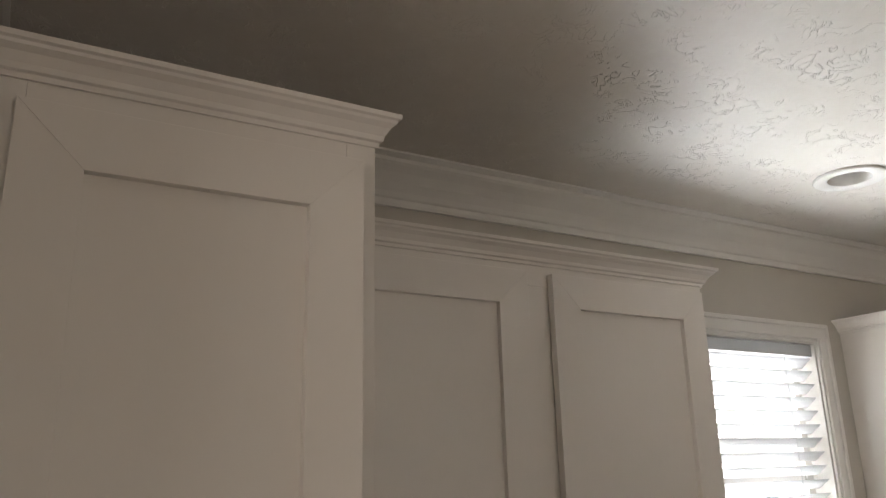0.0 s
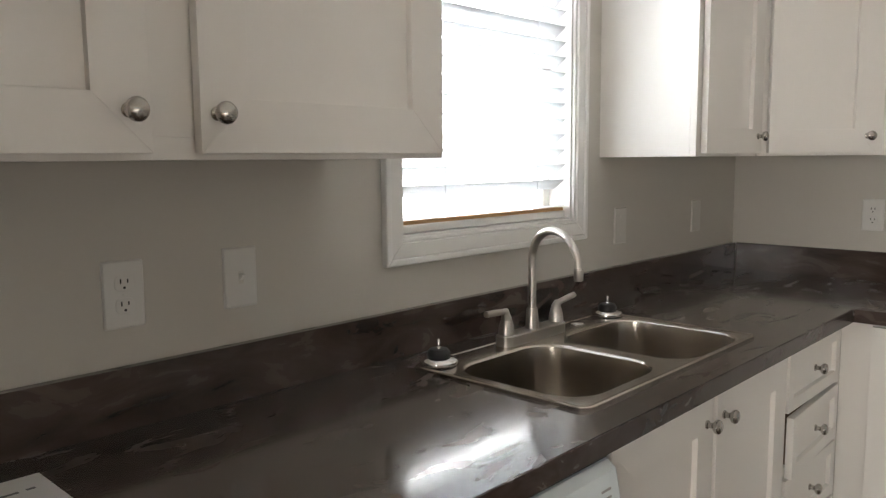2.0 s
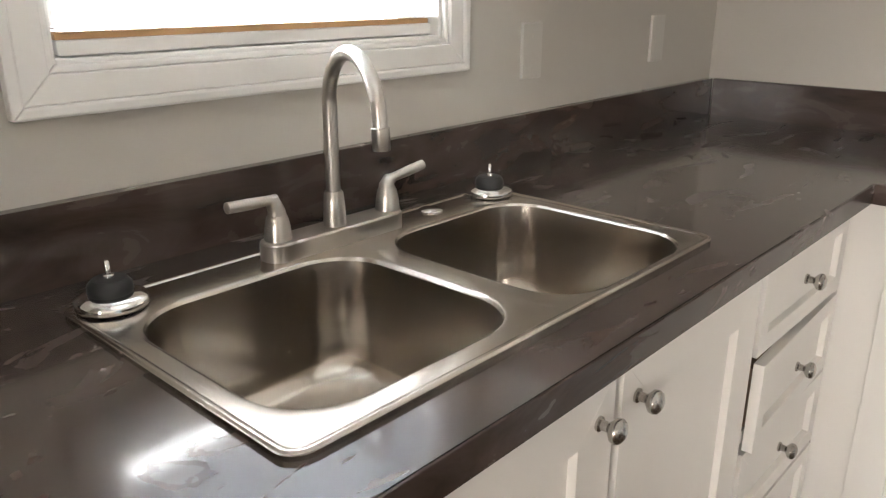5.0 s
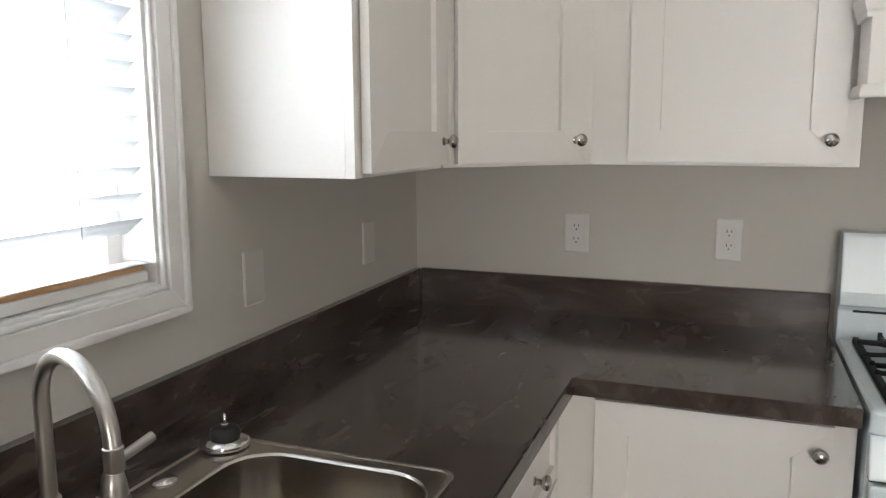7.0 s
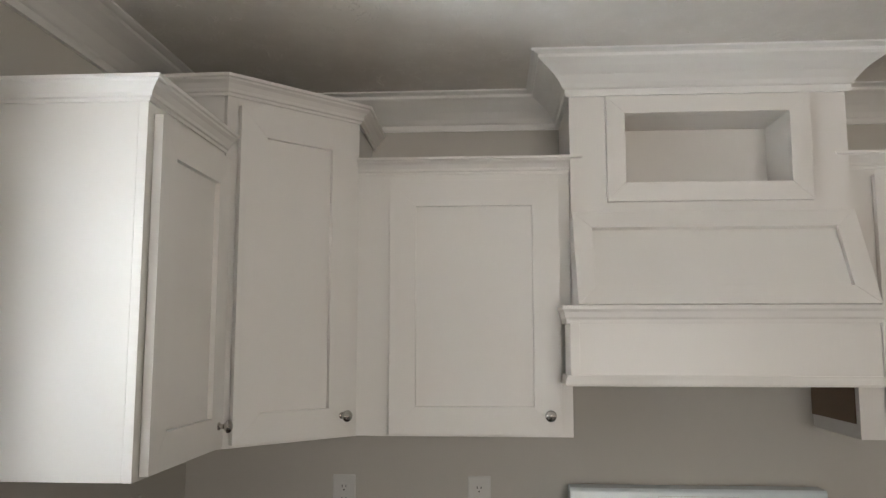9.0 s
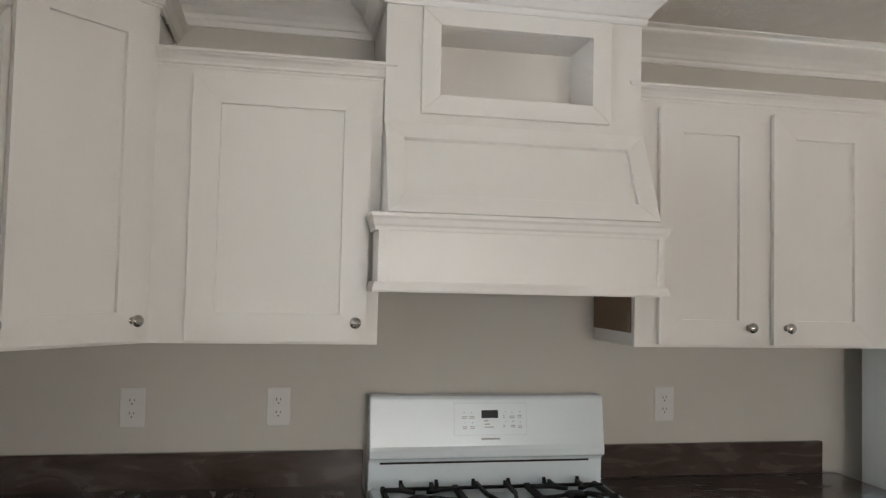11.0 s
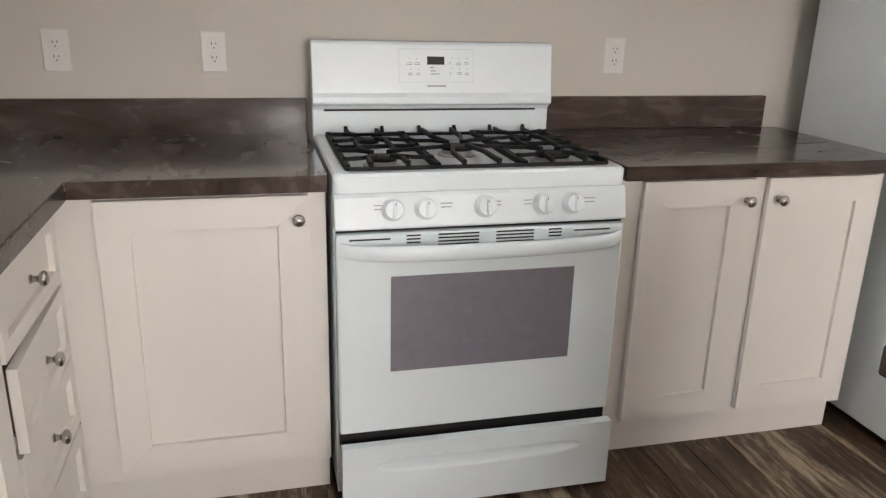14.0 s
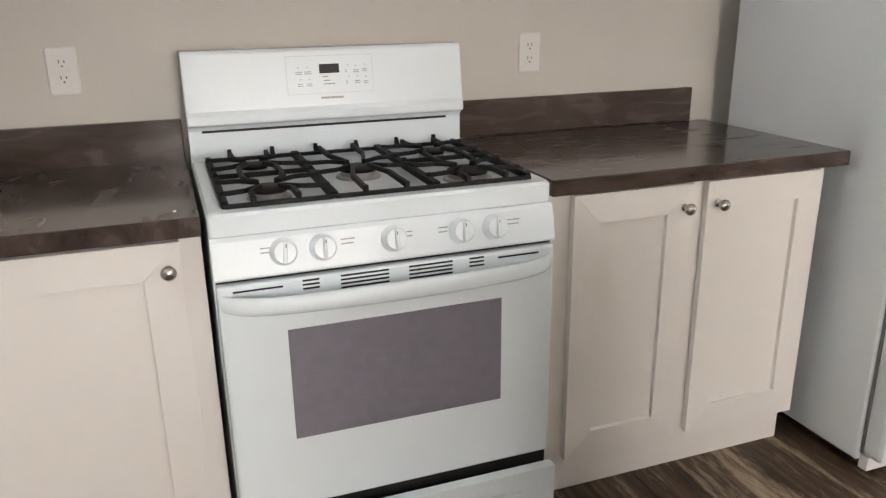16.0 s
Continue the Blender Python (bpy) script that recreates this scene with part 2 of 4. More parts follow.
hp.inputs["Base Color"].default_value = (0.8, 0.8, 0.8, 1)
hp.inputs["Emission Color"].default_value, hp.inputs["Emission Strength"].default_value = (0.92, 0.965, 1.0, 1), 20.0
EARTH = painted("dry_earth", (0.30, 0.19, 0.10), 0.9, 0.35, 3.0, 0.4)
GLASS, gn, gl, gp = material("window_glass")
gp.inputs["Roughness"].default_value, gp.inputs["Transmission Weight"].default_value, gp.inputs["IOR"].default_value = 0.0, 1.0, 1.45


# ---- mesh helpers ----
def bx(bm, x0, x1, y0, y1, z0, z1):
    v = [bm.verts.new((x, y, z)) for x in (x0, x1) for y in (y0, y1) for z in (z0, z1)]
    for f in ((0, 1, 3, 2), (4, 6, 7, 5), (0, 4, 5, 1), (2, 3, 7, 6), (0, 2, 6, 4), (1, 5, 7, 3)):
        bm.faces.new([v[i] for i in f])
    return bm


def box(*b):
    return bx(bmesh.new(), *b)


def rings(bm, loops, close_ends=True, closed=True):
    """Skin between loops of equal length."""
    vs = [[bm.verts.new(p) for p in loop] for loop in loops]
    k = len(vs[0])
    for a, b in zip(vs, vs[1:]):
        for i in range(k if closed else k - 1):
            j = (i + 1) % k
            bm.faces.new((a[i], a[j], b[j], b[i]))
    if close_ends:
        bm.faces.new(vs[0][::-1])
        bm.faces.new(vs[-1])
    return bm


def prism(bm, pts, axis, a, b):
    """Extrude a polygon of 2D points along an axis from a to b."""
    def at(p, t):
        return {"x": (t, p[0], p[1]), "y": (p[0], t, p[1]), "z": (p[0], p[1], t)}[axis]
    return rings(bm, [[at(p, a) for p in pts], [at(p, b) for p in pts]])


def lathe(bm, profile, base, axis=(0, 0, 1), n=28):
    """Turn (distance along the axis, radius) points round an axis that starts at base."""
    q = Vector(axis).to_track_quat("Z", "Y").to_matrix()
    loops = []
    for d, r in profile:
        r = max(r, 1e-4)
        loops.append([Vector(base) + q @ Vector((r * math.cos(2 * math.pi * i / n), r * math.sin(2 * math.pi * i / n), d)) for i in range(n)])
    return rings(bm, loops)


def tube(bm, pts, radii, n=16):
    pts = [Vector(p) for p in pts]
    radii = radii if isinstance(radii, (list, tuple)) else [radii] * len(pts)
    loops, side = [], None
    for i, p in enumerate(pts):
        d = (pts[min(i + 1, len(pts) - 1)] - pts[max(i - 1, 0)]).normalized()
        if side is None:
            side = d.orthogonal().normalized()
        side = (side - d * side.dot(d)).normalized()
        up = d.cross(side)
        loops.append([p + radii[i] * (side * math.cos(2 * math.pi * k / n) + up * math.sin(2 * math.pi * k / n)) for k in range(n)])
    return rings(bm, loops)


def sweep(bm, profile, path):
    """Run a moulding profile of (out, up) along a level path; out lies to the right of the way."""
    pts = [Vector((x, y)) for x, y in path]
    loops = []
    for i, p in enumerate(pts):
        d0 = (pts[i] - pts[i - 1]).normalized() if i else None
        d1 = (pts[i + 1] - pts[i]).normalized() if i + 1 < len(pts) else None
        d0, d1 = d0 or d1, d1 or d0
        n0, n1 = Vector((d0.y, -d0.x)), Vector((d1.y, -d1.x))
        m = (n0 + n1).normalized()
        m /= max(0.2, m.dot(n0))
        loops.append([(p.x + m.x * o, p.y + m.y * o, u) for o, u in profile])
    return rings(bm, loops)


def rrect(cx, cy, hx, hy, r, z, n=8):
    pts = []
    for sx, sy, a0 in ((1, 1, 0), (-1, 1, 90), (-1, -1, 180), (1, -1, 270)):
        for i in range(n + 1):
            a = radians(a0 + 90 * i / n)
            pts.append((cx + sx * (hx - r) + r * math.cos(a), cy + sy * (hy - r) + r * math.sin(a), z))
    return pts


def rrect_corners(x0, x1, y0, y1, radii, z, n=8):
    """A rectangle with its own radius at each corner, turning from the far right one."""
    pts = []
    for (cx, cy, sx, sy, a0), r in zip(((x1, y1, -1, -1, 0), (x0, y1, 1, -1, 90), (x0, y0, 1, 1, 180), (x1, y0, -1, 1, 270)), radii):
        for i in range(n + 1):
            a = radians(a0 + 90 * i / n)
            pts.append((cx + sx * r + r * math.cos(a), cy + sy * r + r * math.sin(a), z))
    return pts


def finish(name, bm, mat, bevel=0.0, smooth=False, segments=2):
    bmesh.ops.recalc_face_normals(bm, faces=bm.faces)
    me = bpy.data.meshes.new(name)
    bm.to_mesh(me)
    bm.free()
    me.materials.append(mat)
    if smooth:
        for poly in me.polygons:
            poly.use_smooth = True
        me.set_sharp_from_angle(angle=radians(42))
    ob = new(name, me)
    if bevel:
        mod = ob.modifiers.new("bevel", "BEVEL")
        mod.width, mod.segments, mod.limit_method, mod.angle_limit = bevel, segments, "ANGLE", radians(40)
    return ob


def part(name, bm, mat, parent, label="", bevel=0.0, smooth=False):
    ob = finish(name, bm, mat, bevel, smooth)
    ob.parent = parent
    return tagged(ob, label)


def structure(name, bm, mat, label, category, bevel=0.0):
    return tagged(finish(name, bm, mat, bevel), label, category, "", "structure")


def thing(name, at, label, category, group="", rz=0):
    ob = new(name)
    ob.matrix_basis = pose(*at, 0, 0, rz)
    ob.empty_display_size = 0.1
    return tagged(ob, label, category, group)


# ---- structure ----
WX, WY, CEIL = 3.77, 1.81, 2.44
XW, YS = -4.2, -4.2
OX0, OX1, OZ0, OZ1 = 1.860, 2.578, 1.184, 2.085

floor = structure("floor", box(XW, WX, YS, WY, -0.06, -0.006), plain("subfloor", (0.03, 0.024, 0.02), 0.8), "dark subfloor under distressed wood planks", "floor")
bm = bmesh.new()
bx(bm, XW, OX0, WY, WY + 0.14, 0, CEIL)
bx(bm, OX1, WX + 0.14, WY, WY + 0.14, 0, CEIL)
bx(bm, OX0, OX1, WY, WY + 0.14, 0, OZ0)
bx(bm, OX0, OX1, WY, WY + 0.14, OZ1, CEIL)
structure("wall_north", bm, WALL, "greige painted wall with the kitchen window", "wall")
structure("wall_east", box(WX, WX + 0.14, YS, WY, 0, CEIL), WALL, "greige painted wall behind the range", "wall")
# unseen south and west walls, with openings added for the fill lamps
bm = bmesh.new()
bx(bm, XW, -0.25, YS - 0.14, YS, 0, CEIL)
bx(bm, 2.05, WX + 0.14, YS - 0.14, YS, 0, CEIL)
bx(bm, -0.25, 2.05, YS - 0.14, YS, 0, 0.4)
bx(bm, -0.25, 2.05, YS - 0.14, YS, 2.3, CEIL)
structure("wall_south", bm, WALL, "unseen greige wall with a wide opening for a fill lamp", "wall")
bm = bmesh.new()
bx(bm, XW - 0.14, XW, YS - 0.14, -1.95, 0, CEIL)
bx(bm, XW - 0.14, XW, 0.55, WY + 0.14, 0, CEIL)
bx(bm, XW - 0.14, XW, -1.95, 0.55, 0, 0.5)
bx(bm, XW - 0.14, XW, -1.95, 0.55, 2.25, CEIL)
structure("wall_west", bm, WALL, "unseen greige wall with an opening for a fill lamp", "wall")
# unseen wall end, lengthened to keep the west fill lamp off the pantry
structure("wall_pantry_side", box(-0.16, -0.04, 0.82, WY, 0, CEIL), WALL, "unseen greige wall end, run out to shade the pantry", "wall")
LX, LY, LH = 2.120, 1.314, 0.058   # opening for the recessed lamp
bm = bmesh.new()
bx(bm, XW - 0.14, LX - LH, YS - 0.14, WY + 0.14, CEIL, CEIL + 0.12)
bx(bm, LX + LH, WX + 0.14, YS - 0.14, WY + 0.14, CEIL, CEIL + 0.12)
bx(bm, LX - LH, LX + LH, YS - 0.14, LY - LH, CEIL, CEIL + 0.12)
bx(bm, LX - LH, LX + LH, LY + LH, WY + 0.14, CEIL, CEIL + 0.12)
structure("ceiling", bm, CEILING, "white ceiling with stomped plaster texture", "ceiling")
structure("ground", box(-300, 300, -300, 300, -0.75, -0.7), EARTH, "dry brown earth outside the house", "ground")

# added glowing panel: whites out the window and lights the blind
structure("backdrop", box(-9, 14, 9.0, 9.1, -0.7, 9.0), OUTDOOR_GLOW, "glowing panel for the overexposed outdoors beyond the kitchen window", "backdrop")

CROWN = [(0, -0.108), (0.011, -0.108), (0.013, -0.100), (0.013, -0.090), (0.019, -0.086), (0.026, -0.074), (0.042, -0.055), (0.064, -0.038), (0.084, -0.026),
         (0.090, -0.020), (0.090, -0.011), (0.100, -0.009), (0.110, -0.005), (0.110, 0.0), (0, 0.0)]
CROWN_AT = [(o, CEIL + u - 0.001) for o, u in CROWN]
HY0, HY1, HX = 0.590, -0.174, 3.425   # sides and face of the hood's chimney
bm = sweep(bmesh.new(), CROWN_AT, [(-0.04, 0.82), (-0.04, WY), (WX, WY), (WX, HY0), (HX, HY0), (HX, HY1), (WX, HY1), (WX, YS)])
structure("trim_crown", bm, TRIM, "white crown moulding round the ceiling and hood", "moulding")

# window with casing, sash, glass
win = thing("window_1", (2.222, WY, OZ0), "white framed kitchen window above the sink, sun-bright", "window")
win["kind"] = "structure"


def rel(bm, ob):
    bmesh.ops.translate(bm, verts=bm.verts, vec=-ob.matrix_basis.translation)
    return bm


def casing(x0, x1, z0, z1, w, y0, y1):
    """Four mitred boards round an opening."""
    bm = bmesh.new()
    o, i = [(x0 - w, z0 - w), (x1 + w, z0 - w), (x1 + w, z1 + w), (x0 - w, z1 + w)], [(x0, z0), (x1, z0), (x1, z1), (x0, z1)]
    for k in range(4):
        j = (k + 1) % 4
        prism(bm, [o[k], o[j], i[j], i[k]], "y", y0, y1)
    return bm


frame_part = part("window_frame", rel(casing(OX0 - 0.004, OX1 + 0.004, OZ0 - 0.004, OZ1 + 0.004, 0.036, WY - 0.016, WY), win), TRIM, win, "wide white mitred casing", 0.002)
bead = part("casing_bead", casing(OX0 + 0.006, OX1 - 0.006, OZ0 + 0.006, OZ1 - 0.006, 0.0098, WY - 0.010, WY), TRIM, frame_part, "", 0.003)
band = part("casing_band", casing(OX0 - 0.0402, OX1 + 0.0402, OZ0 - 0.0402, OZ1 + 0.0402, 0.016, WY - 0.021, WY), TRIM, frame_part, "", 0.004)
for piece in (bead, band):
    piece.location = -win.matrix_basis.translation
jam = bmesh.new()
bx(jam, OX0, OX0 + 0.012, WY + 0.001, WY + 0.139, OZ0, OZ1)
bx(jam, OX1 - 0.012, OX1, WY + 0.001, WY + 0.139, OZ0, OZ1)
bx(jam, OX0 + 0.012, OX1 - 0.012, WY + 0.001, WY + 0.139, OZ1 - 0.012, OZ1)
part("window_jamb", rel(jam, win), TRIM, win, "", 0.001)
part("window_sill", rel(box(OX0 + 0.012, OX1 - 0.012, WY + 0.001, WY + 0.139, OZ0, OZ0 + 0.012), win), TRIM, win, "", 0.002)
sash = bmesh.new()
sx0, sx1, sz0, sz1 = OX0 + 0.012, OX1 - 0.012, OZ0 + 0.012, OZ1 - 0.012
bx(sash, sx0, sx0 + 0.035, WY + 0.075, WY + 0.115, sz0, sz1)
bx(sash, sx1 - 0.035, sx1, WY + 0.075, WY + 0.115, sz0, sz1)
bx(sash, sx0 + 0.035, sx1 - 0.035, WY + 0.075, WY + 0.115, sz0, sz0 + 0.018)
bx(sash, sx0 + 0.035, sx1 - 0.035, WY + 0.075, WY + 0.115, sz1 - 0.035, sz1)
bx(sash, sx0 + 0.035, sx1 - 0.035, WY + 0.08, WY + 0.112, 1.615, 1.65)
part("sash", rel(sash, win), TRIM, win, "", 0.002)
for z0, z1 in ((sz0 + 0.018, 1.615), (1.65, sz1 - 0.035)):
    pane = part("pane", rel(box(sx0 + 0.035, sx1 - 0.035, WY + 0.094, WY + 0.098, z0, z1), win), GLASS, win)
    pane.visible_shadow = False

# blind: head rail, slats, cords, bottom rail
blind = thing("window_blind", (2.222, WY + 0.035, 2.06), "white slatted blind lowered in the kitchen window", "blind")
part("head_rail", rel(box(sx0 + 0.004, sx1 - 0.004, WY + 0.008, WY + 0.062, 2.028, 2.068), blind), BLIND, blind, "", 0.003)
slat_mesh = None
pitch, tilt = 0.0445, radians(-38)
for k in range(18):
    z = 2.008 - k * pitch
    if slat_mesh is None:
        bm = bmesh.new()
        half, loops = (sx1 - sx0) / 2 - 0.008, []
        outline = [(-0.025, 0.0), (-0.012, 0.0022), (0.0, 0.003), (0.012, 0.0022), (0.025, 0.0), (0.012, -0.0006), (0.0, 0.0002), (-0.012, -0.0006)]
        turn = [(a * math.cos(tilt) - b * math.sin(tilt), a * math.sin(tilt) + b * math.cos(tilt)) for a, b in outline]
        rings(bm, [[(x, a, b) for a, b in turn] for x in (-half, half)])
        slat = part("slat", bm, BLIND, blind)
        slat_mesh = slat.data
    else:
        slat = new("slat", slat_mesh)
        slat.parent = blind
    slat.location = (random.uniform(-0.001, 0.001), random.uniform(-0.001, 0.001), z - 2.06)
    slat.rotation_euler = (radians(random.uniform(-2.0, 2.0)), 0, 0)
    if k == 17:
        slat.location.z, slat.rotation_euler.x = 1.2305 - 2.06, radians(36)
rail = part("bottom_rail", rel(box(sx0 + 0.008, sx1 - 0.008, WY + 0.012, WY + 0.056, 1.198, 1.2175), blind), TRIM, blind, "", 0.003)
# added strip that carries the orange glow above the rail
part("glow_strip", rel(box(sx0 + 0.010, sx1 - 0.010, WY + 0.018, WY + 0.050, 1.2178, 1.2265), blind), RAIL, rail, "tan strip along the rail, for the orange glow there", 0.001)
for x in (2.03, 2.415):
    part("cord", rel(tube(bmesh.new(), [(x, WY + 0.010, 2.03), (x, WY + 0.010, 1.235)], 0.0011, 6), blind), BLIND, blind)
part("tilt_wand", rel(tube(bmesh.new(), [(2.0, WY + 0.004, 2.03), (2.001, WY + 0.0035, 1.377)], 0.0035, 8), blind), PLASTIC, blind, "", 0, True)

# unseen windows, added so that the fill lamps light the room from behind
for name, x0, x1, z0, z1, side in (("window_2", -0.25, 2.05, 0.4, 2.3, "s"), ("window_3", -1.95, 0.55, 0.5, 2.25, "w")):
    bm = bmesh.new()
    for a, b, c, d in ((x0, x0 + 0.05, z0, z1), (x1 - 0.05, x1, z0, z1), (x0 + 0.05, x1 - 0.05, z0, z0 + 0.05), (x0 + 0.05, x1 - 0.05, z1 - 0.05, z1), ((x0 + x1) / 2 - 0.03, (x0 + x1) / 2 + 0.03, z0 + 0.05, z1 - 0.05)):
        if side == "s":
            bx(bm, a, b, YS - 0.10, YS - 0.04, c, d)
        else:
            bx(bm, XW - 0.10, XW - 0.04, a, b, c, d)
    structure(name, bm, TRIM, "unseen white window frame, added for a fill lamp", "window", 0.002)

# ---- cabinets ----
KNOB = [(0, 0.0095), (0.003, 0.0095), (0.005, 0.0065), (0.013, 0.0060), (0.017, 0.0105), (0.021, 0.0148), (0.026, 0.0158), (0.030, 0.0140), (0.033, 0.0090), (0.0345, 0.0)]
knob_mesh = None


def knob(parent, x, y, z):
    global knob_mesh
    if knob_mesh is None:
        ob = part("knob", lathe(bmesh.new(), KNOB, (0, 0, 0), (0, -1, 0), 24), KNOB_NICKEL, parent, "brushed nickel knob", 0, True)
        knob_mesh = ob.data
    else:
        ob = tagged(new("knob", knob_mesh), "brushed nickel knob")
        ob.parent = parent
    ob.location = (x, y, z)


def shaker(cab, name, x0, x1, z0, z1, knob_at=None, w=0.075, thick=0.022, y=0.0):
    """A mitred frame-and-panel front on the plane y, with its sunk panel and knob."""
    d = part(name, box(x0 + w - 0.004, x1 - w + 0.004, y - thick + 0.0125, y - 0.005, z0 + w - 0.004, z1 - w + 0.004), CABINET, cab)
    o, i = [(x0, z0), (x1, z0), (x1, z1), (x0, z1)], [(x0 + w, z0 + w), (x1 - w, z0 + w), (x1 - w, z1 - w), (x0 + w, z1 - w)]
    for k, piece in enumerate(("rail", "stile", "rail", "stile")):
        j = (k + 1) % 4
        part(piece, prism(bmesh.new(), [o[k], o[j], i[j], i[k]], "y", y - thick, y - 0.0035), CABINET, d, "", 0.0006)
    if knob_at:
        knob(d, knob_at[0], y - thick, knob_at[1])
    return d


def face_frame(cab, bars):
    bm = bmesh.new()
    for b in bars:
        bx(bm, b[0], b[1], 0, 0.019, b[2], b[3])
    part("face_frame", bm, CABINET, cab, "", 0.0008)


CAB_CROWN = [(0, 0), (0.005, 0), (0.006, 0.007), (0.011, 0.009), (0.013, 0.016), (0.021, 0.027), (0.029, 0.033), (0.031, 0.037), (0.036, 0.039), (0.037, 0.046), (0, 0.046)]


def upper(at, rz, w, h, depth, fronts, label, stiles=(), crown=(True, True), crown_z=None, frame=0.03, group="wall cabinets"):
    cab = thing("wall_cabinet", at, label, "cabinet", group, rz)
    part("body", box(0.001, w - 0.001, 0.0195, depth - 0.001, 0.0, h), CABINET, cab, "", 0.001)
    bars = [(0, frame, 0, h), (w - frame, w, 0, h), (frame, w - frame, 0, 0.03), (frame, w - frame, h - 0.05, h)] + [(a, b, 0.03, h - 0.05) for a, b in stiles]
    face_frame(cab, bars)
    for f in fronts:
        shaker(cab, "door", *f)
    if crown_z is not None:
        path = ([(0, depth - 0.001)] if crown[0] else []) + [(0, 0), (w, 0)] + ([(w, depth - 0.001)] if crown[1] else [])
        part("crown", sweep(bmesh.new(), [(o, crown_z + u) for o, u in CAB_CROWN], path), CABINET, cab, "stepped crown moulding", 0.0006)
    return cab


UB = 1.375
# over the dishwasher, beside the window
upper((0.556, 1.478, UB), 0, 1.100, 0.745, 0.331, [(0.060, 0.542, 0.009, 0.722, (0.512, 0.062)), (0.610, 1.080, 0.009, 0.722, (0.634, 0.062))],
      "white shaker wall cabinet with two doors beside the window", [(0.53, 0.625)], (False, True), 0.742, 0.07)
# right of the window
cab = upper((2.722, 1.492, UB), 0, 0.436, 0.745, 0.317, [(0.022, 0.425, 0.009, 0.722, (0.392, 0.062))], "white shaker wall cabinet with one door, side lit by the window", (), (True, False), 0.742)
# left of the hood
upper((3.455, 1.199, UB), -90, 0.608, 0.745, 0.314, [(0.095, 0.575, 0.009, 0.722, (0.543, 0.062))], "white shaker wall cabinet with one door beside the hood", (), (False, True), 0.742, 0.11)
# right of the hood
cab = upper((3.455, -0.176, UB), -90, 0.860, 0.745, 0.314, [(0.068, 0.404, 0.009, 0.722, (0.360, 0.062)), (0.446, 0.802, 0.009, 0.722, (0.488, 0.062))],
            "white shaker wall cabinet with two doors beside the hood", [(0.395, 0.455)], (True, True), 0.742, 0.08)
part("side_panel", box(-0.0025, 0.0005, 0.024, 0.312, 0.040, 0.160), RAW_BOARD, cab, "raw brown board side")
# over the refrigerator
upper((3.455, -1.038, 1.782), -90, 0.93, 0.262, 0.314, [(0.03, 0.45, 0.012, 0.235, (0.42, 0.05), 0.05), (0.48, 0.90, 0.012, 0.235, (0.51, 0.05), 0.05)],
      "low white wall cabinet above the refrigerator", [(0.445, 0.485)], (False, True), None)

# diagonal corner cabinet, taller than its neighbours
corner = thing("corner_cabinet", (3.160, 1.490, UB), "tall white diagonal corner wall cabinet, one shaker door", "cabinet", "wall cabinets", -45)
c45 = math.sqrt(0.5)


def to_corner(x, y):
    dx, dy = x - 3.160, y - 1.490
    return (dx * c45 - dy * c45, dx * c45 + dy * c45)


FL = 0.4136
bm = prism(bmesh.new(), [to_corner(3.175, 1.491), to_corner(3.454, 1.212), to_corner(WX - 0.001, 1.212), to_corner(WX - 0.001, WY - 0.001), to_corner(3.175, WY - 0.001)], "z", 0.0, 0.905)
bm.verts.ensure_lookup_table()
part("body", bm, CABINET, corner, "", 0.0008)
face_frame(corner, [(0, 0.03, 0, 0.905), (FL - 0.03, FL, 0, 0.905), (0.03, FL - 0.03, 0, 0.03), (0.03, FL - 0.03, 0.855, 0.905)])
shaker(corner, "door", 0.030, FL - 0.030, 0.009, 0.872, (FL - 0.062, 0.062))
path = [to_corner(3.1665, WY - 0.002), to_corner(3.1665, 1.492), (0.002, 0), (FL - 0.002, 0), to_corner(WX - 0.002, 1.2035)]
part("crown", sweep(bmesh.new(), [(o, 0.895 + u * 1.1) for o, u in CAB_CROWN], [path[0], (0.0, 0.0), (FL, 0.0), path[-1]]), CABINET, corner, "stepped crown moulding", 0.0006)

# pantry
PY = 1.052
pantry = thing("pantry_cabinet", (-0.038, PY, 0.0), "tall white pantry cabinet with stacked shaker doors", "cabinet")
part("body", box(0.001, 0.587, 0.0195, WY - PY - 0.001, 0.09, 2.13), CABINET, pantry, "", 0.001)
face_frame(pantry, [(0, 0.155, 0.09, 2.13), (0.545, 0.588, 0.09, 2.13), (0.155, 0.545, 0.09, 0.15), (0.155, 0.545, 2.04, 2.13), (0.155, 0.545, 1.46, 1.59)])
shaker(pantry, "door", 0.147, 0.562, PSPLIT, 2.091, (0.546, PSPLIT + 0.056))
shaker(pantry, "door", 0.147, 0.562, 0.14, PSPLIT - 0.028, (0.546, PSPLIT - 0.082))
part("crown", sweep(bmesh.new(), [(o * 0.8, 2.121 + u) for o, u in CAB_CROWN], [(0, 0), (0.588, 0), (0.588, WY - PY - 0.002)]), CABINET, pantry, "stepped crown moulding", 0.0006)
part("toe_kick", box(0.001, 0.586, 0.03, WY - PY - 0.002, 0.0, 0.0895), CABINET, pantry)


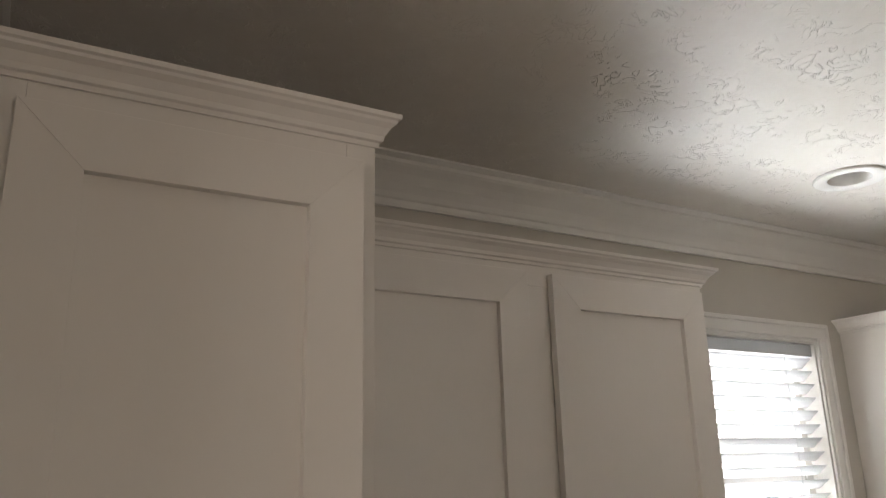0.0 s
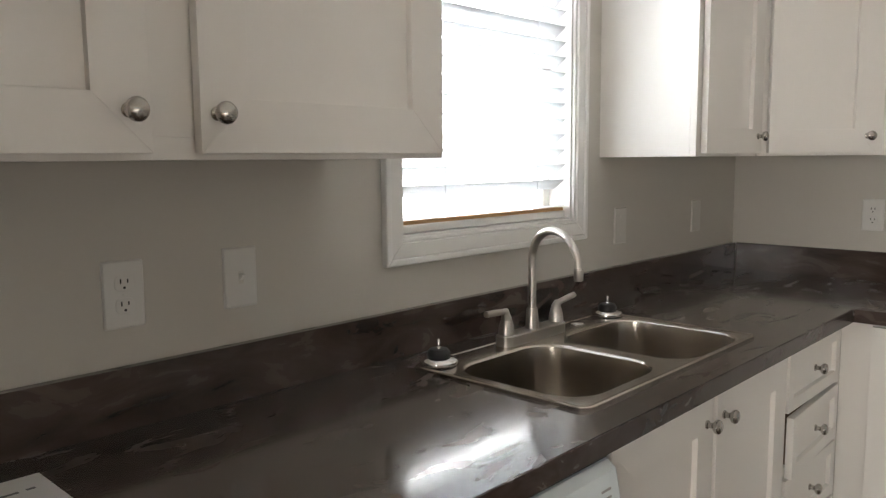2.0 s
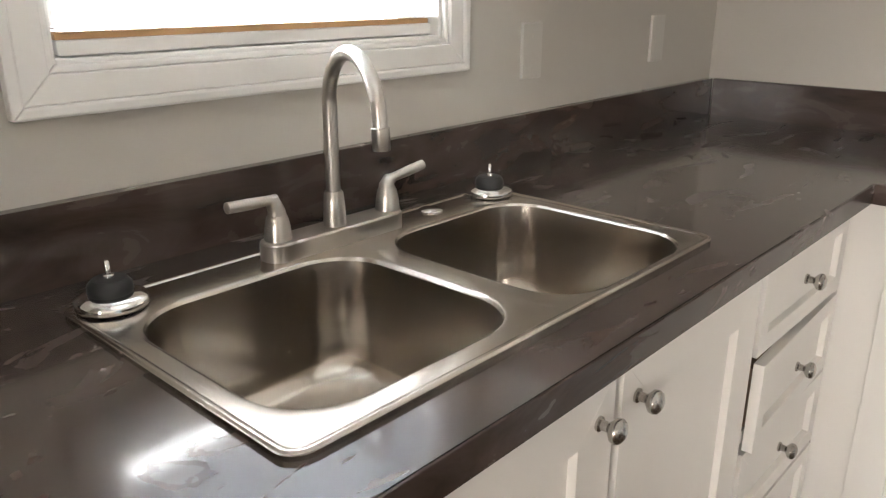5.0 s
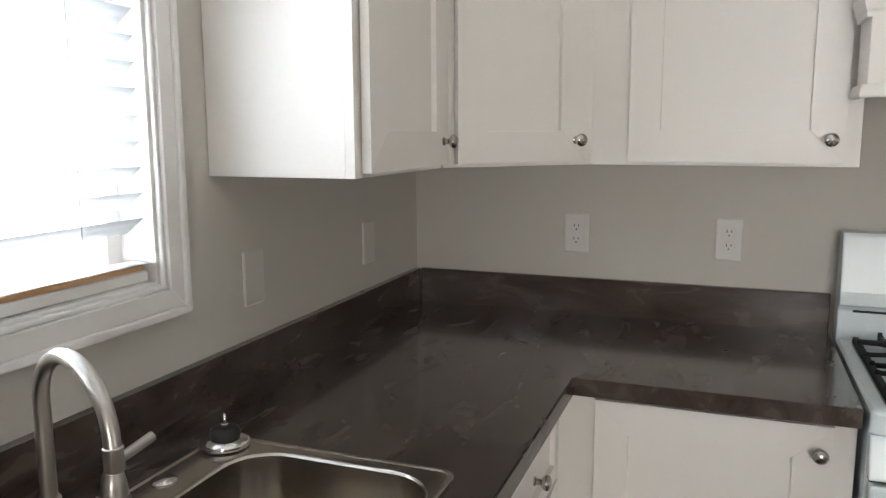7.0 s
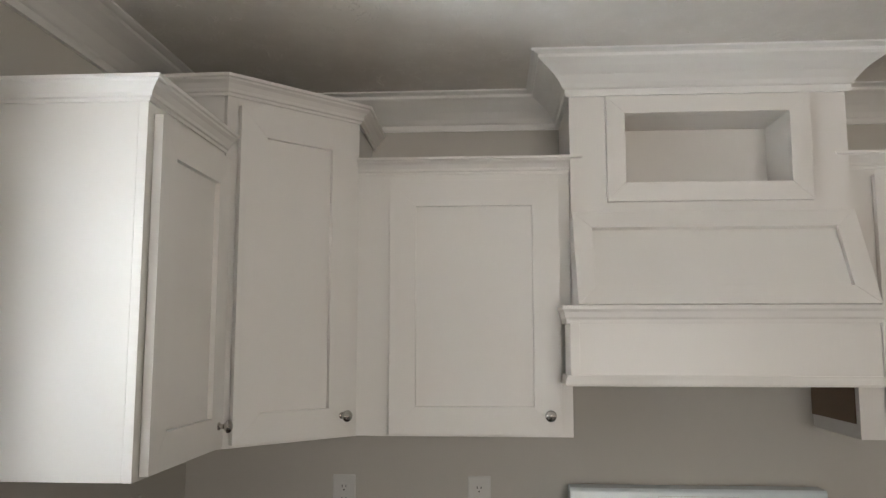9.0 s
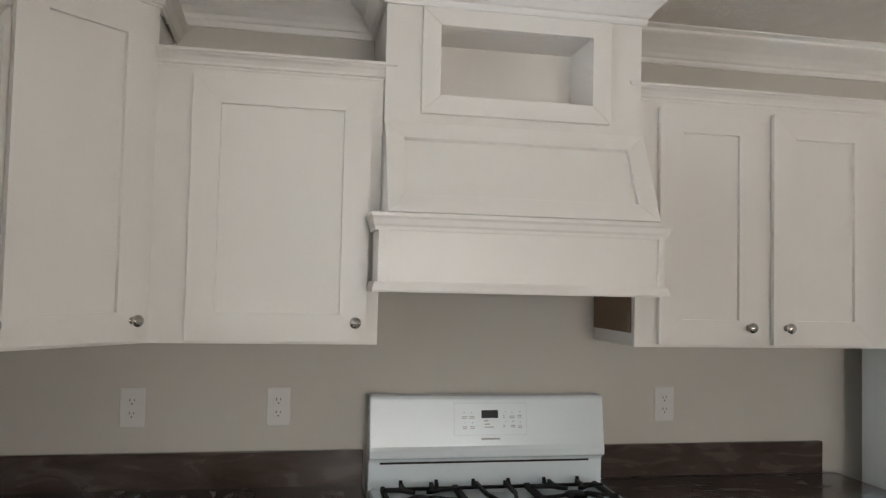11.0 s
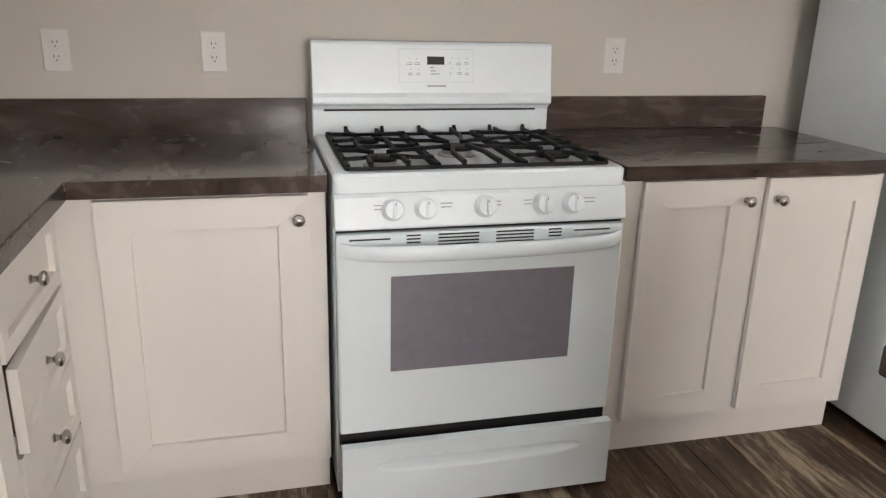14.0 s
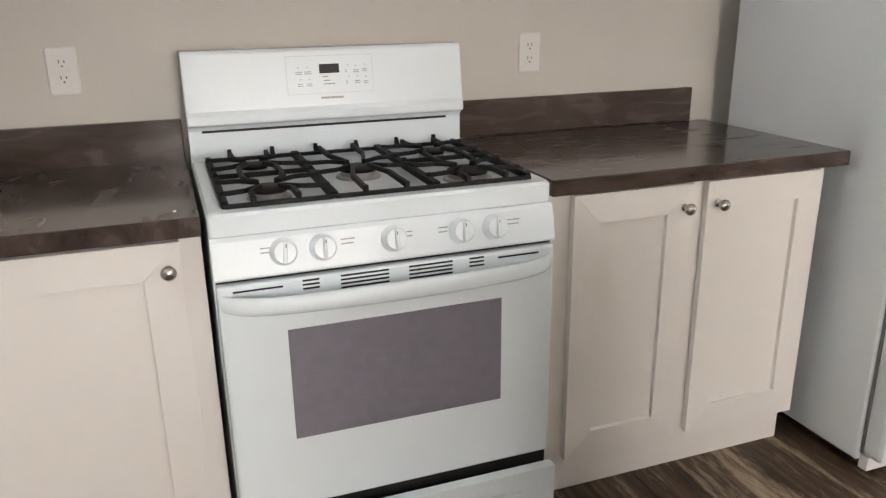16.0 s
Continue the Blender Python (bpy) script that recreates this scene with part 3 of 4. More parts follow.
def base(name, at, rz, w, fronts, label, stiles=(), kick_end=False, depth=0.59, left=0.03, right=0.03, ext=0.0, rails=()):
    cab = thing(name, at, label, "cabinet", "base cabinets", rz)
    if name in ("sink_cabinet", "drawer_cabinet"):
        for b in ((0.001, 0.017, 0.0195, depth, 0.131, 0.872), (w - 0.017, w - 0.001, 0.0195, depth, 0.131, 0.872), (0.018, w - 0.018, depth - 0.012, depth, 0.131, 0.872), (0.001, w - 0.001, 0.0195, depth, 0.115, 0.1305)):
            part("body_board", box(*b), CABINET, cab)
    else:
        part("body", box(0.001, w - 0.001, 0.0195, depth, 0.115, 0.872), CABINET, cab, "", 0.0008)
    face_frame(cab, [(0, left, 0.115, 0.872), (w - right, w, 0.115, 0.872), (left, w - right, 0.115, 0.15), (left, w - right, 0.845, 0.872)] + [(a, b, 0.15, 0.845) for a, b in stiles] + [(left, w - right, a, b) for a, b in rails])
    fitted = []
    for kind, *f in fronts:
        fitted.append(shaker(cab, kind, *f))
    if name == "drawer_cabinet":
        # the second drawer hangs a little open at one side
        racked = fitted[1]
        hinge = Vector((0.430, 0.0, 0.6))
        racked.matrix_basis = Matrix.Translation(hinge) @ Matrix.Rotation(radians(2.0), 4, "Z") @ Matrix.Translation(-hinge)
        part("drawer_box", box(0.045, 0.415, -0.004, 0.45, 0.545, 0.66), RAW_BOARD, racked)
    part("toe_kick", box(0.001 - ext, w - 0.001, 0.044, 0.056, 0.0, 0.1145), CABINET, cab, "", 0.001)
    if kick_end:
        part("kick_side", box(w - 0.017, w - 0.001, 0.0565, depth, 0.0, 0.1145), CABINET, cab, "", 0.001)
    return cab


FY, FX = 1.213, 3.175
base("base_cabinet", (0.552, FY, 0), 0, 0.613, [("door", 0.03, 0.30, 0.14, 0.862, (0.27, 0.80)), ("door", 0.315, 0.585, 0.14, 0.862, (0.345, 0.80))], "white shaker base cabinet beside the dishwasher", [(0.29, 0.325)])
base("sink_cabinet", (1.778, FY, 0), 0, 0.884, [("door", 0.004, 0.426, 0.14, 0.862, (0.392, 0.805)), ("door", 0.444, 0.868, 0.14, 0.862, (0.480, 0.805))], "white shaker sink base cabinet with two doors", [(0.42, 0.45)])
base("drawer_cabinet", (2.663, FY, 0), 0, 0.512, [("drawer", 0.006, 0.430, 0.700, 0.862, (0.205, 0.785), 0.035), ("drawer", 0.006, 0.430, 0.523, 0.690, (0.205, 0.612), 0.035),
     ("drawer", 0.006, 0.430, 0.346, 0.513, (0.205, 0.436), 0.035), ("drawer", 0.006, 0.430, 0.140, 0.336, (0.205, 0.255), 0.035)], "white base cabinet with a stack of four drawers, one ajar", (), False, 0.59, 0.03, 0.085, 0.0, ((0.504, 0.532), (0.327, 0.355)))
base("base_cabinet", (FX, 1.212, 0), -90, 0.617, [("door", 0.089, 0.574, 0.145, 0.862, (0.548, 0.806))], "white shaker base cabinet with one wide door beside the range", (), False, 0.59, 0.10, 0.045, 0.026)
base("base_cabinet", (FX, -0.186, 0), -90, 0.856, [("door", 0.072, 0.414, 0.139, 0.866, (0.388, 0.806)), ("door", 0.458, 0.830, 0.139, 0.866, (0.492, 0.806))], "white shaker base cabinet with two doors beside the refrigerator", [(0.405, 0.465)], True, 0.59, 0.08, 0.03)

# ---- countertops with backsplash ----
def slab(xs, ys, filled, z0, z1):
    """One closed slab over the filled cells of a grid."""
    bm, at = bmesh.new(), {}

    def v(i, j, z):
        if (i, j, z) not in at:
            at[i, j, z] = bm.verts.new((xs[i], ys[j], z))
        return at[i, j, z]

    def is_in(i, j):
        return 0 <= i < len(xs) - 1 and 0 <= j < len(ys) - 1 and filled(i, j)

    for i in range(len(xs) - 1):
        for j in range(len(ys) - 1):
            if is_in(i, j):
                for z in (z0, z1):
                    bm.faces.new((v(i, j, z), v(i + 1, j, z), v(i + 1, j + 1, z), v(i, j + 1, z)))
                for di, dj, a, b in ((-1, 0, (i, j), (i, j + 1)), (1, 0, (i + 1, j), (i + 1, j + 1)), (0, -1, (i, j), (i + 1, j)), (0, 1, (i, j + 1), (i + 1, j + 1))):
                    if not is_in(i + di, j + dj):
                        bm.faces.new((v(*a, z0), v(*b, z0), v(*b, z1), v(*a, z1)))
    return bm


SX0, SX1, SY0, SY1 = 1.786, 2.582, 1.247, 1.700   # sink rim
top = thing("countertop", (2.2, 1.5, 0.874), "dark brown stone-look laminate countertop, L-shaped, sink cut out", "countertop")
CF = 1.172
m = 0.012
bm = slab([0.553, SX0 + m, SX1 - m, 3.135, 3.748], [0.594, CF, SY0 + m, SY1 - m, 1.788], lambda i, j: (j > 0 or i == 3) and (i, j) != (1, 2), 0.874, 0.914)
part("top", rel(bm, top), COUNTER, top)
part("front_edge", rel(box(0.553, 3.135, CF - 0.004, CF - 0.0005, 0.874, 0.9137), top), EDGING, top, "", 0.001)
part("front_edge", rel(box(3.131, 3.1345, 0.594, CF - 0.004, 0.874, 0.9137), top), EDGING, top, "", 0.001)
part("backsplash", rel(box(0.553, 3.7484, 1.7885, WY - 0.001, 0.874, 1.022), top), COUNTER, top, "dark brown laminate backsplash", 0.001)
part("backsplash", rel(box(3.7485, WX - 0.001, 0.594, 1.788, 0.874, 1.022), top), SPLASH, top, "dark brown laminate backsplash", 0.003)
top2 = thing("countertop", (3.45, -0.63, 0.874), "dark brown stone-look laminate countertop beside the refrigerator", "countertop")
part("top", rel(box(3.135, 3.748, -1.085, -0.188, 0.874, 0.914), top2), SPLASH, top2, "", 0.003)
part("backsplash", rel(box(3.7485, WX - 0.001, -1.030, -0.188, 0.9145, 1.024), top2), SPLASH, top2, "dark brown laminate backsplash", 0.003)

# ---- sink ----
sink = thing("sink", (2.194, 1.484, 0.914), "double-bowl stainless steel drop-in kitchen sink", "sink")
RIM = 0.9200
rim = bmesh.new()
mid = 2.187
cells = ((SX0, mid, 1.991, 0.168, 1.452, 0.165), (mid, SX1, 2.382, 0.166, 1.441, 0.175))
for n_cell, (x0, x1, cx, hx, cy, hy) in enumerate(cells):
    outer = rrect_corners(x0, x1, SY0, SY1, ((0.0008, 0.024, 0.024, 0.0008), (0.024, 0.0008, 0.0008, 0.024))[n_cell], RIM)
    loops = [outer, rrect(cx, cy, hx + 0.008, hy + 0.008, 0.085, RIM), rrect(cx, cy, hx + 0.003, hy + 0.003, 0.081, RIM - 0.001), rrect(cx, cy, hx, hy, 0.078, RIM - 0.005)]
    rings(rim, loops, False)
bmesh.ops.remove_doubles(rim, verts=rim.verts, dist=0.0004)
edge = [rrect((SX0 + SX1) / 2, (SY0 + SY1) / 2, (SX1 - SX0) / 2 + a, (SY1 - SY0) / 2 + a, r, z, 6) for a, r, z in ((-0.010, 0.016, RIM + 0.0002), (-0.007, 0.018, RIM + 0.0022), (-0.003, 0.022, RIM + 0.0022), (0.0, 0.025, RIM - 0.001), (0.0, 0.025, 0.9142))]
part("rim", rel(rim, sink), STEEL, sink, "", 0, True)
part("rim_bead", rel(rings(bmesh.new(), edge, False), sink), STEEL, sink, "", 0, True)
for x0, x1, cx, hx, cy, hy in cells:
    loops = [rrect(cx, cy, hx - a, hy - a, r, RIM - d) for a, r, d in ((0, 0.078, 0.005), (0.003, 0.078, 0.04), (0.008, 0.076, 0.12), (0.014, 0.072, 0.150), (0.026, 0.066, 0.166), (0.046, 0.054, 0.173), (0.09, 0.04, 0.1755), (0.125, 0.03, 0.1775))]
    bowl = rings(bmesh.new(), loops, False)
    f = bowl.faces.new([v for v in bowl.verts][-36:])
    b = part("bowl", rel(bowl, sink), STEEL, sink, "", 0, True)
    part("drain", rel(lathe(bmesh.new(), [(0, 0.043), (0.002, 0.043), (0.003, 0.040), (0.001, 0.030), (0.001, 0.0)], (cx, cy + 0.02, RIM - 0.1775), n=28), sink), CHROME, sink, "", 0, True)
cap = thing("sink_hole_cap", (2.392, 1.668, RIM), "small chrome cap on the sink ledge", "cap")
part("disc", lathe(bmesh.new(), [(0, 0.021), (0.002, 0.021), (0.004, 0.018), (0.005, 0.0)], (0, 0, 0)), CHROME, cap, "", 0, True)

# ---- faucet ----
faucet = thing("faucet", (2.177, 1.660, RIM), "brushed nickel gooseneck kitchen faucet with two lever handles", "faucet")
plate = [rrect(0, 0, 0.128 + a, 0.026 + a, 0.0255 + a, z, 10) for a, z in ((0, 0.0), (0, 0.0235), (-0.0012, 0.0255), (-0.003, 0.0262))]
part("deck_plate", rings(bmesh.new(), plate), NICKEL, faucet)
part("collar", lathe(bmesh.new(), [(0.022, 0.0175), (0.05, 0.0160), (0.075, 0.0142), (0.078, 0.012)], (0, 0, 0)), NICKEL, faucet, "", 0, True)
sw = Vector((-0.37, -0.93, 0)).normalized()
R, Z0 = 0.099, 0.204
pts = [Vector((0, 0, 0.07)), Vector((0, 0, 0.12)), Vector((0, 0, 0.16))]
pts += [sw * (R - R * math.cos(radians(a))) + Vector((0, 0, Z0 + R * math.sin(radians(a)) * (0.78 if a < 180 else 1.0))) for a in range(0, 184, 9)]
pts.append(pts[-1] + Vector((0, 0, -0.004)) + sw * 0.001)
part("spout", tube(bmesh.new(), pts, [0.0105] * 3 + [0.0105 - 0.0010 * i / 21 for i in range(22)], 20), NICKEL, faucet, "", 0, True)
part("aerator", lathe(bmesh.new(), [(0, 0.0100), (0.001, 0.0113), (0.026, 0.0111), (0.028, 0.0102), (0.028, 0.008), (0.024, 0.0)], pts[-1] + Vector((0, 0, 0.002)), (0.0, -0.03, -1)), NICKEL, faucet, "", 0, True)
for hx, tip in ((-0.099, (-0.077, 0.0, 0.0865)), (0.111, (0.075, -0.006, 0.087))):
    h = part("handle", lathe(bmesh.new(), [(0.018, 0.0205), (0.03, 0.0195), (0.045, 0.0178), (0.058, 0.0150), (0.064, 0.011), (0.066, 0.0)], (hx, 0.004, 0)), NICKEL, faucet, "", 0, True)
    tx, ty, tz = tip
    knee = Vector((hx + 0.1 * tx, 0.004, 0.084 if tx < 0 else 0.074))
    end = Vector((hx + tx, 0.004 + ty, tz))
    lift = end + (end - knee) * 0.03
    part("lever", tube(bmesh.new(), [(hx, 0.004, 0.05), (hx, 0.004, 0.066), knee - (end - knee) * 0.02, knee + (end - knee) * 0.12, knee + (end - knee) * 0.5, end, lift], [0.0140, 0.0125, 0.0100, 0.0070, 0.0080, 0.0078, 0.0045], 16), NICKEL, h, "", 0, True)


def stopper(x, y):
    s = thing("sink_strainer", (x, y, RIM), "chrome basket strainer with black rubber stopper on the sink ledge", "strainer", "sink strainers")
    part("basket", lathe(bmesh.new(), [(0, 0.037), (0.003, 0.042), (0.010, 0.043), (0.013, 0.041), (0.017, 0.032), (0.018, 0.024)], (0, 0, 0)), CHROME, s, "", 0, True)
    part("stopper", lathe(bmesh.new(), [(0.016, 0.024), (0.021, 0.0265), (0.030, 0.0255), (0.036, 0.020), (0.037, 0.008)], (0, 0, 0)), RUBBER, s, "black rubber stopper", 0, True)
    part("stem", lathe(bmesh.new(), [(0.034, 0.007), (0.040, 0.0065), (0.041, 0.0032), (0.056, 0.0034), (0.058, 0.002)], (0, 0, 0), n=14), CHROME, s, "", 0, True)


stopper(2.540, 1.661)
stopper(1.836, 1.663)

# ---- dishwasher ----
dw = thing("dishwasher", (1.168, 1.19, 0.0), "white built-in dishwasher with slanted control panel", "dishwasher")
part("tub", box(0.004, 0.604, 0.0125, 0.58, 0.02, 0.850), ENAMEL, dw, "", 0.002)
# shadow line under the counter, set in as a black strip
part("shade_strip", box(0.006, 0.602, 0.004, 0.05, 0.8525, 0.873), BLACK, dw, "black strip for the shadow line under the counter")
part("door", box(0.004, 0.604, -0.016, 0.011, 0.13, 0.735), ENAMEL, dw, "", 0.006)
bm = prism(bmesh.new(), [(0.012, 0.738), (-0.030, 0.738), (-0.034, 0.748), (-0.016, 0.838), (0.0, 0.851), (0.012, 0.852)], "x", 0.004, 0.604)
panel = part("control_panel", bm, ENAMEL, dw, "", 0.006)
for k, (u, w, r) in enumerate(((0.05, 0.06, 0.30), (0.14, 0.03, 0.55), (0.20, 0.03, 0.45), (0.27, 0.045, 0.6), (0.345, 0.03, 0.45), (0.40, 0.03, 0.62), (0.415, 0.04, 0.36), (0.545, 0.036, 0.66), (0.55, 0.028, 0.52))):
    y, z = -0.034 + 0.018 * r, 0.748 + 0.094 * r
    part("print", prism(bmesh.new(), [(y - 0.0006, z), (y + 0.0001, z + 0.0035), (y + 0.0020, z + 0.0035), (y + 0.001, z)], "x", u, u + w * 0.8), PALE_MARK, panel)
part("kick_plate", box(0.006, 0.602, 0.03, 0.045, 0.0, 0.125), ENAMEL, dw, "", 0.002)

# ---- gas range ----
stove = thing("gas_range", (3.09, 0.2035, 0.0), "white freestanding gas range, five burners, black grates", "range", "", -90)
HW = 0.379   # half width; local x to the right, y to the wall
part("body", box(-HW, HW, 0.045, 0.655, 0.03, 0.885), ENAMEL, stove, "", 0.003)
for sx in (-1, 1):
    for y in (0.09, 0.60):
        part("foot", lathe(bmesh.new(), [(0, 0.018), (0.03, 0.014)], (sx * 0.33, y, 0), n=12), RUBBER, stove)
# cooktop tray with raised edge
bm = bmesh.new()
cook = [rrect(0, 0.315, HW, 0.290, r, z) for r, z in ((0.018, 0.872), (0.018, 0.912))]
cook += [rrect(0, 0.315, HW - 0.006, 0.284, 0.016, 0.9185), rrect(0, 0.315, HW - 0.030, 0.262, 0.030, 0.9185), rrect(0, 0.315, HW - 0.040, 0.252, 0.028, 0.905), rrect(0, 0.315, HW - 0.20, 0.12, 0.02, 0.9035)]
rings(bm, cook)
part("cooktop", bm, ENAMEL, stove, "white enamel cooktop with sunken tray", 0, True)
# burners
for bxx, byy, br in ((-0.235, 0.185, 0.040), (-0.235, 0.445, 0.034), (0.0, 0.315, 0.045), (0.235, 0.185, 0.048), (0.235, 0.445, 0.034)):
    b = part("burner", lathe(bmesh.new(), [(0.9035, br * 1.25), (0.908, br * 1.2), (0.910, br * 1.0), (0.919, br * 0.95), (0.920, br * 0.9)], (bxx, byy, 0)), BURNER, stove, "grey alloy burner head", 0, True)
    part("burner_cap", lathe(bmesh.new(), [(0.9202, br * 1.0), (0.927, br * 1.02), (0.930, br * 0.92), (0.931, 0.0)], (bxx, byy, 0)), IRON, b, "black burner cap", 0, True)


def bar(bm, a, b, w=0.0105, h=0.013):
    """A straight cast bar between two points on its top line."""
    a, b = Vector(a), Vector(b)
    d = (b - a).normalized()
    s = Vector((-d.y, d.x, 0)).normalized() * (w / 2)
    t = [a + s, a - s, a - s * 1.25 - Vector((0, 0, h)), a + s * 1.25 - Vector((0, 0, h))]
    return rings(bm, [t, [p + (b - a) for p in t]])


def grate(x0, x1, burners):
    """Low frame on the tray rim; raised fingers that reach in from it and drop to it at their outer ends."""
    bm = bmesh.new()
    y0, y1, z, zf = 0.066, 0.562, 0.9410, 0.9270
    for a, b in (((x0, y0), (x1, y0)), ((x0, y1), (x1, y1)), ((x0, y0), (x0, y1)), ((x1, y0), (x1, y1))):
        lift = 0.006 if a[0] == b[0] else 0.0
        bar(bm, (*a, zf + lift), (*b, zf + lift), 0.0125, 0.0085 + lift)
    ym = (y0 + y1) / 2
    ends = []
    if len(burners) > 1:
        bar(bm, (x0, ym, z - 0.004), (x1, ym, z - 0.004), 0.0085, 0.011)
        ends += [(x0, ym), (x1, ym)]
    for cx, cy in burners:
        south, north = (y0, y1) if len(burners) == 1 else ((y0, ym) if cy < ym else (ym, y1))
        for sgn in (1, -1):
            for edge_y, way in ((south, 1), (north, -1)):
                run = abs(cy - edge_y)
                a = Vector((cx + sgn * 0.046, edge_y, z - 0.001))
                k = Vector((cx + sgn * 0.044, edge_y + way * run * 0.50, z))
                b = Vector((cx + sgn * 0.020, edge_y + way * (run - 0.024), z))
                bar(bm, a, k, 0.0100, 0.0115)
                bar(bm, k, b, 0.0092, 0.0110)
                if abs(edge_y - ym) > 0.01:
                    ends.append((a.x, a.y))
            for edge_x, way in ((x0, 1), (x1, -1)):
                run = abs(cx - edge_x)
                a = Vector((edge_x, cy + sgn * 0.058, z - 0.001))
                k = Vector((edge_x + way * run * 0.45, cy + sgn * 0.050, z))
                b = Vector((edge_x + way * (run - 0.026), cy + sgn * 0.022, z))
                bar(bm, a, k, 0.0080, 0.0100)
                bar(bm, k, b, 0.0075, 0.0100)
                ends.append((a.x, a.y))
    for x, y in ends:
        bx(bm, x - 0.0055, x + 0.0055, y - 0.0055, y + 0.0055, zf - 0.006, z)
    for x in (x0, x1):
        for y in (y0, y1):
            bx(bm, x - 0.006, x + 0.006, y - 0.006, y + 0.006, 0.9190, zf)
    for x in ((x0 * 3 + x1) / 4, (x0 + 3 * x1) / 4):
        prism(bm, [(y1 - 0.016, z - 0.010), (y1 + 0.005, z + 0.008), (y1 + 0.005, zf), (y1 - 0.004, zf)], "x", x - 0.0055, x + 0.0055)
    return bm


for x0, x1, bs in ((-0.338, -0.117, [(-0.235, 0.185), (-0.235, 0.445)]), (-0.112, 0.112, [(0.0, 0.315)]), (0.117, 0.338, [(0.235, 0.185), (0.235, 0.445)])):
    part("grate", grate(x0, x1, bs), IRON, stove, "black cast iron grate", 0.0015)

# front control strip, vents, knobs
bm = prism(bmesh.new(), [(0.045, 0.785), (0.004, 0.785), (0.000, 0.790), (0.018, 0.862), (0.026, 0.870), (0.045, 0.872)], "x", -HW, HW)
strip = part("control_strip", bm, ENAMEL, stove, "", 0.003)
for x, turn in ((-0.237, 8), (-0.156, 5), (-0.004, 0), (0.149, 6), (0.228, 5)):
    z = 0.832
    y = 0.000 + (z - 0.79) * 0.25
    k = part("dial", lathe(bmesh.new(), [(0, 0.0285), (0.004, 0.0283), (0.006, 0.0262), (0.022, 0.0235), (0.026, 0.0215), (0.027, 0.0)], (x, y - 0.001, z), (0, -1, 0.25), 28), WHITE_KNOB, strip, "white round control knob", 0, True)
    a = Vector((math.sin(radians(turn)), 0.25 * math.cos(radians(turn)), math.cos(radians(turn)))).normalized()
    c = Vector((x, y - 0.029, z + 0.007))
    grip = bmesh.new()
    tube(grip, [c - a * 0.022, c - a * 0.018, c + a * 0.018, c + a * 0.022], [0.002, 0.0046, 0.0046, 0.002], 10)
    part("grip", grip, WHITE_KNOB, k, "", 0, True)
    mk = bmesh.new()
    tube(mk, [c + a * 0.011 - Vector((0, 0.0046, 0)), c + a * 0.018 - Vector((0, 0.0044, 0))], 0.0011, 6)
    part("pointer", mk, MARK, k)
for x, w in ((-0.283, 0.020), (-0.118, 0.030), (0.026, 0.012), (0.098, 0.022), (0.262, 0.030)):
    for dz in (0.0, 0.009):
        z = 0.842 - dz
        y = (z - 0.79) * 0.25
        part("print", box(x, x + w * (0.9 if dz else 1), y - 0.0008, y + 0.004, z, z + 0.0025), PALE_MARK, strip)
# oven door
# black strip as the shade between control strip and door
part("shade_strip", box(-HW + 0.004, HW - 0.004, 0.02, 0.06, 0.776, 0.786), BLACK, stove)
door = part("oven_door", box(-HW + 0.003, HW - 0.003, 0.0, 0.044, 0.232, 0.776), ENAMEL, stove, "white oven door with tinted window", 0.007)
part("oven_window", box(-0.243, 0.244, -0.0022, 0.002, 0.405, 0.664), OVEN_GLASS, door, "grey tinted glass window", 0.001)
for z in (0.475, 0.56):
    part("rack_line", box(-0.235, 0.02, -0.0026, -0.0021, z, z + 0.002), plain("faint_rack", (0.235, 0.212, 0.215), 0.2), door)
for x0, x1, rows in ((-0.345, -0.245, 1), (-0.205, -0.170, 3), (-0.125, -0.02, 4), (0.025, 0.125, 4), (0.165, 0.200, 3), (0.235, 0.335, 1)):
    for r in range(rows):
        z = 0.770 - r * 0.0088 if rows > 1 else 0.764
        part("vent_slot", box(x0, x1, -0.0008, 0.004, z - 0.004, z), BLACK, door)
# handle: a full-width bowed bar that meets the door at its ends
n = 24
loops = []
for i in range(n + 1):
    u = -1 + 2 * i / n
    out = 0.044 * (1 - abs(u) ** 9)
    cz = 0.739 - 0.008 * (1 - u * u)
    hz = 0.0215 - 0.003 * abs(u)
    loops.append([(u * (HW - 0.006), -out - (0.012 * math.cos(t) if out > 0.001 else 0.004 * math.cos(t)) + 0.006, cz + hz * math.sin(t)) for t in [2 * math.pi * k / 14 for k in range(14)]])
part("door_handle", rings(bmesh.new(), loops), ENAMEL, door, "", 0, True)
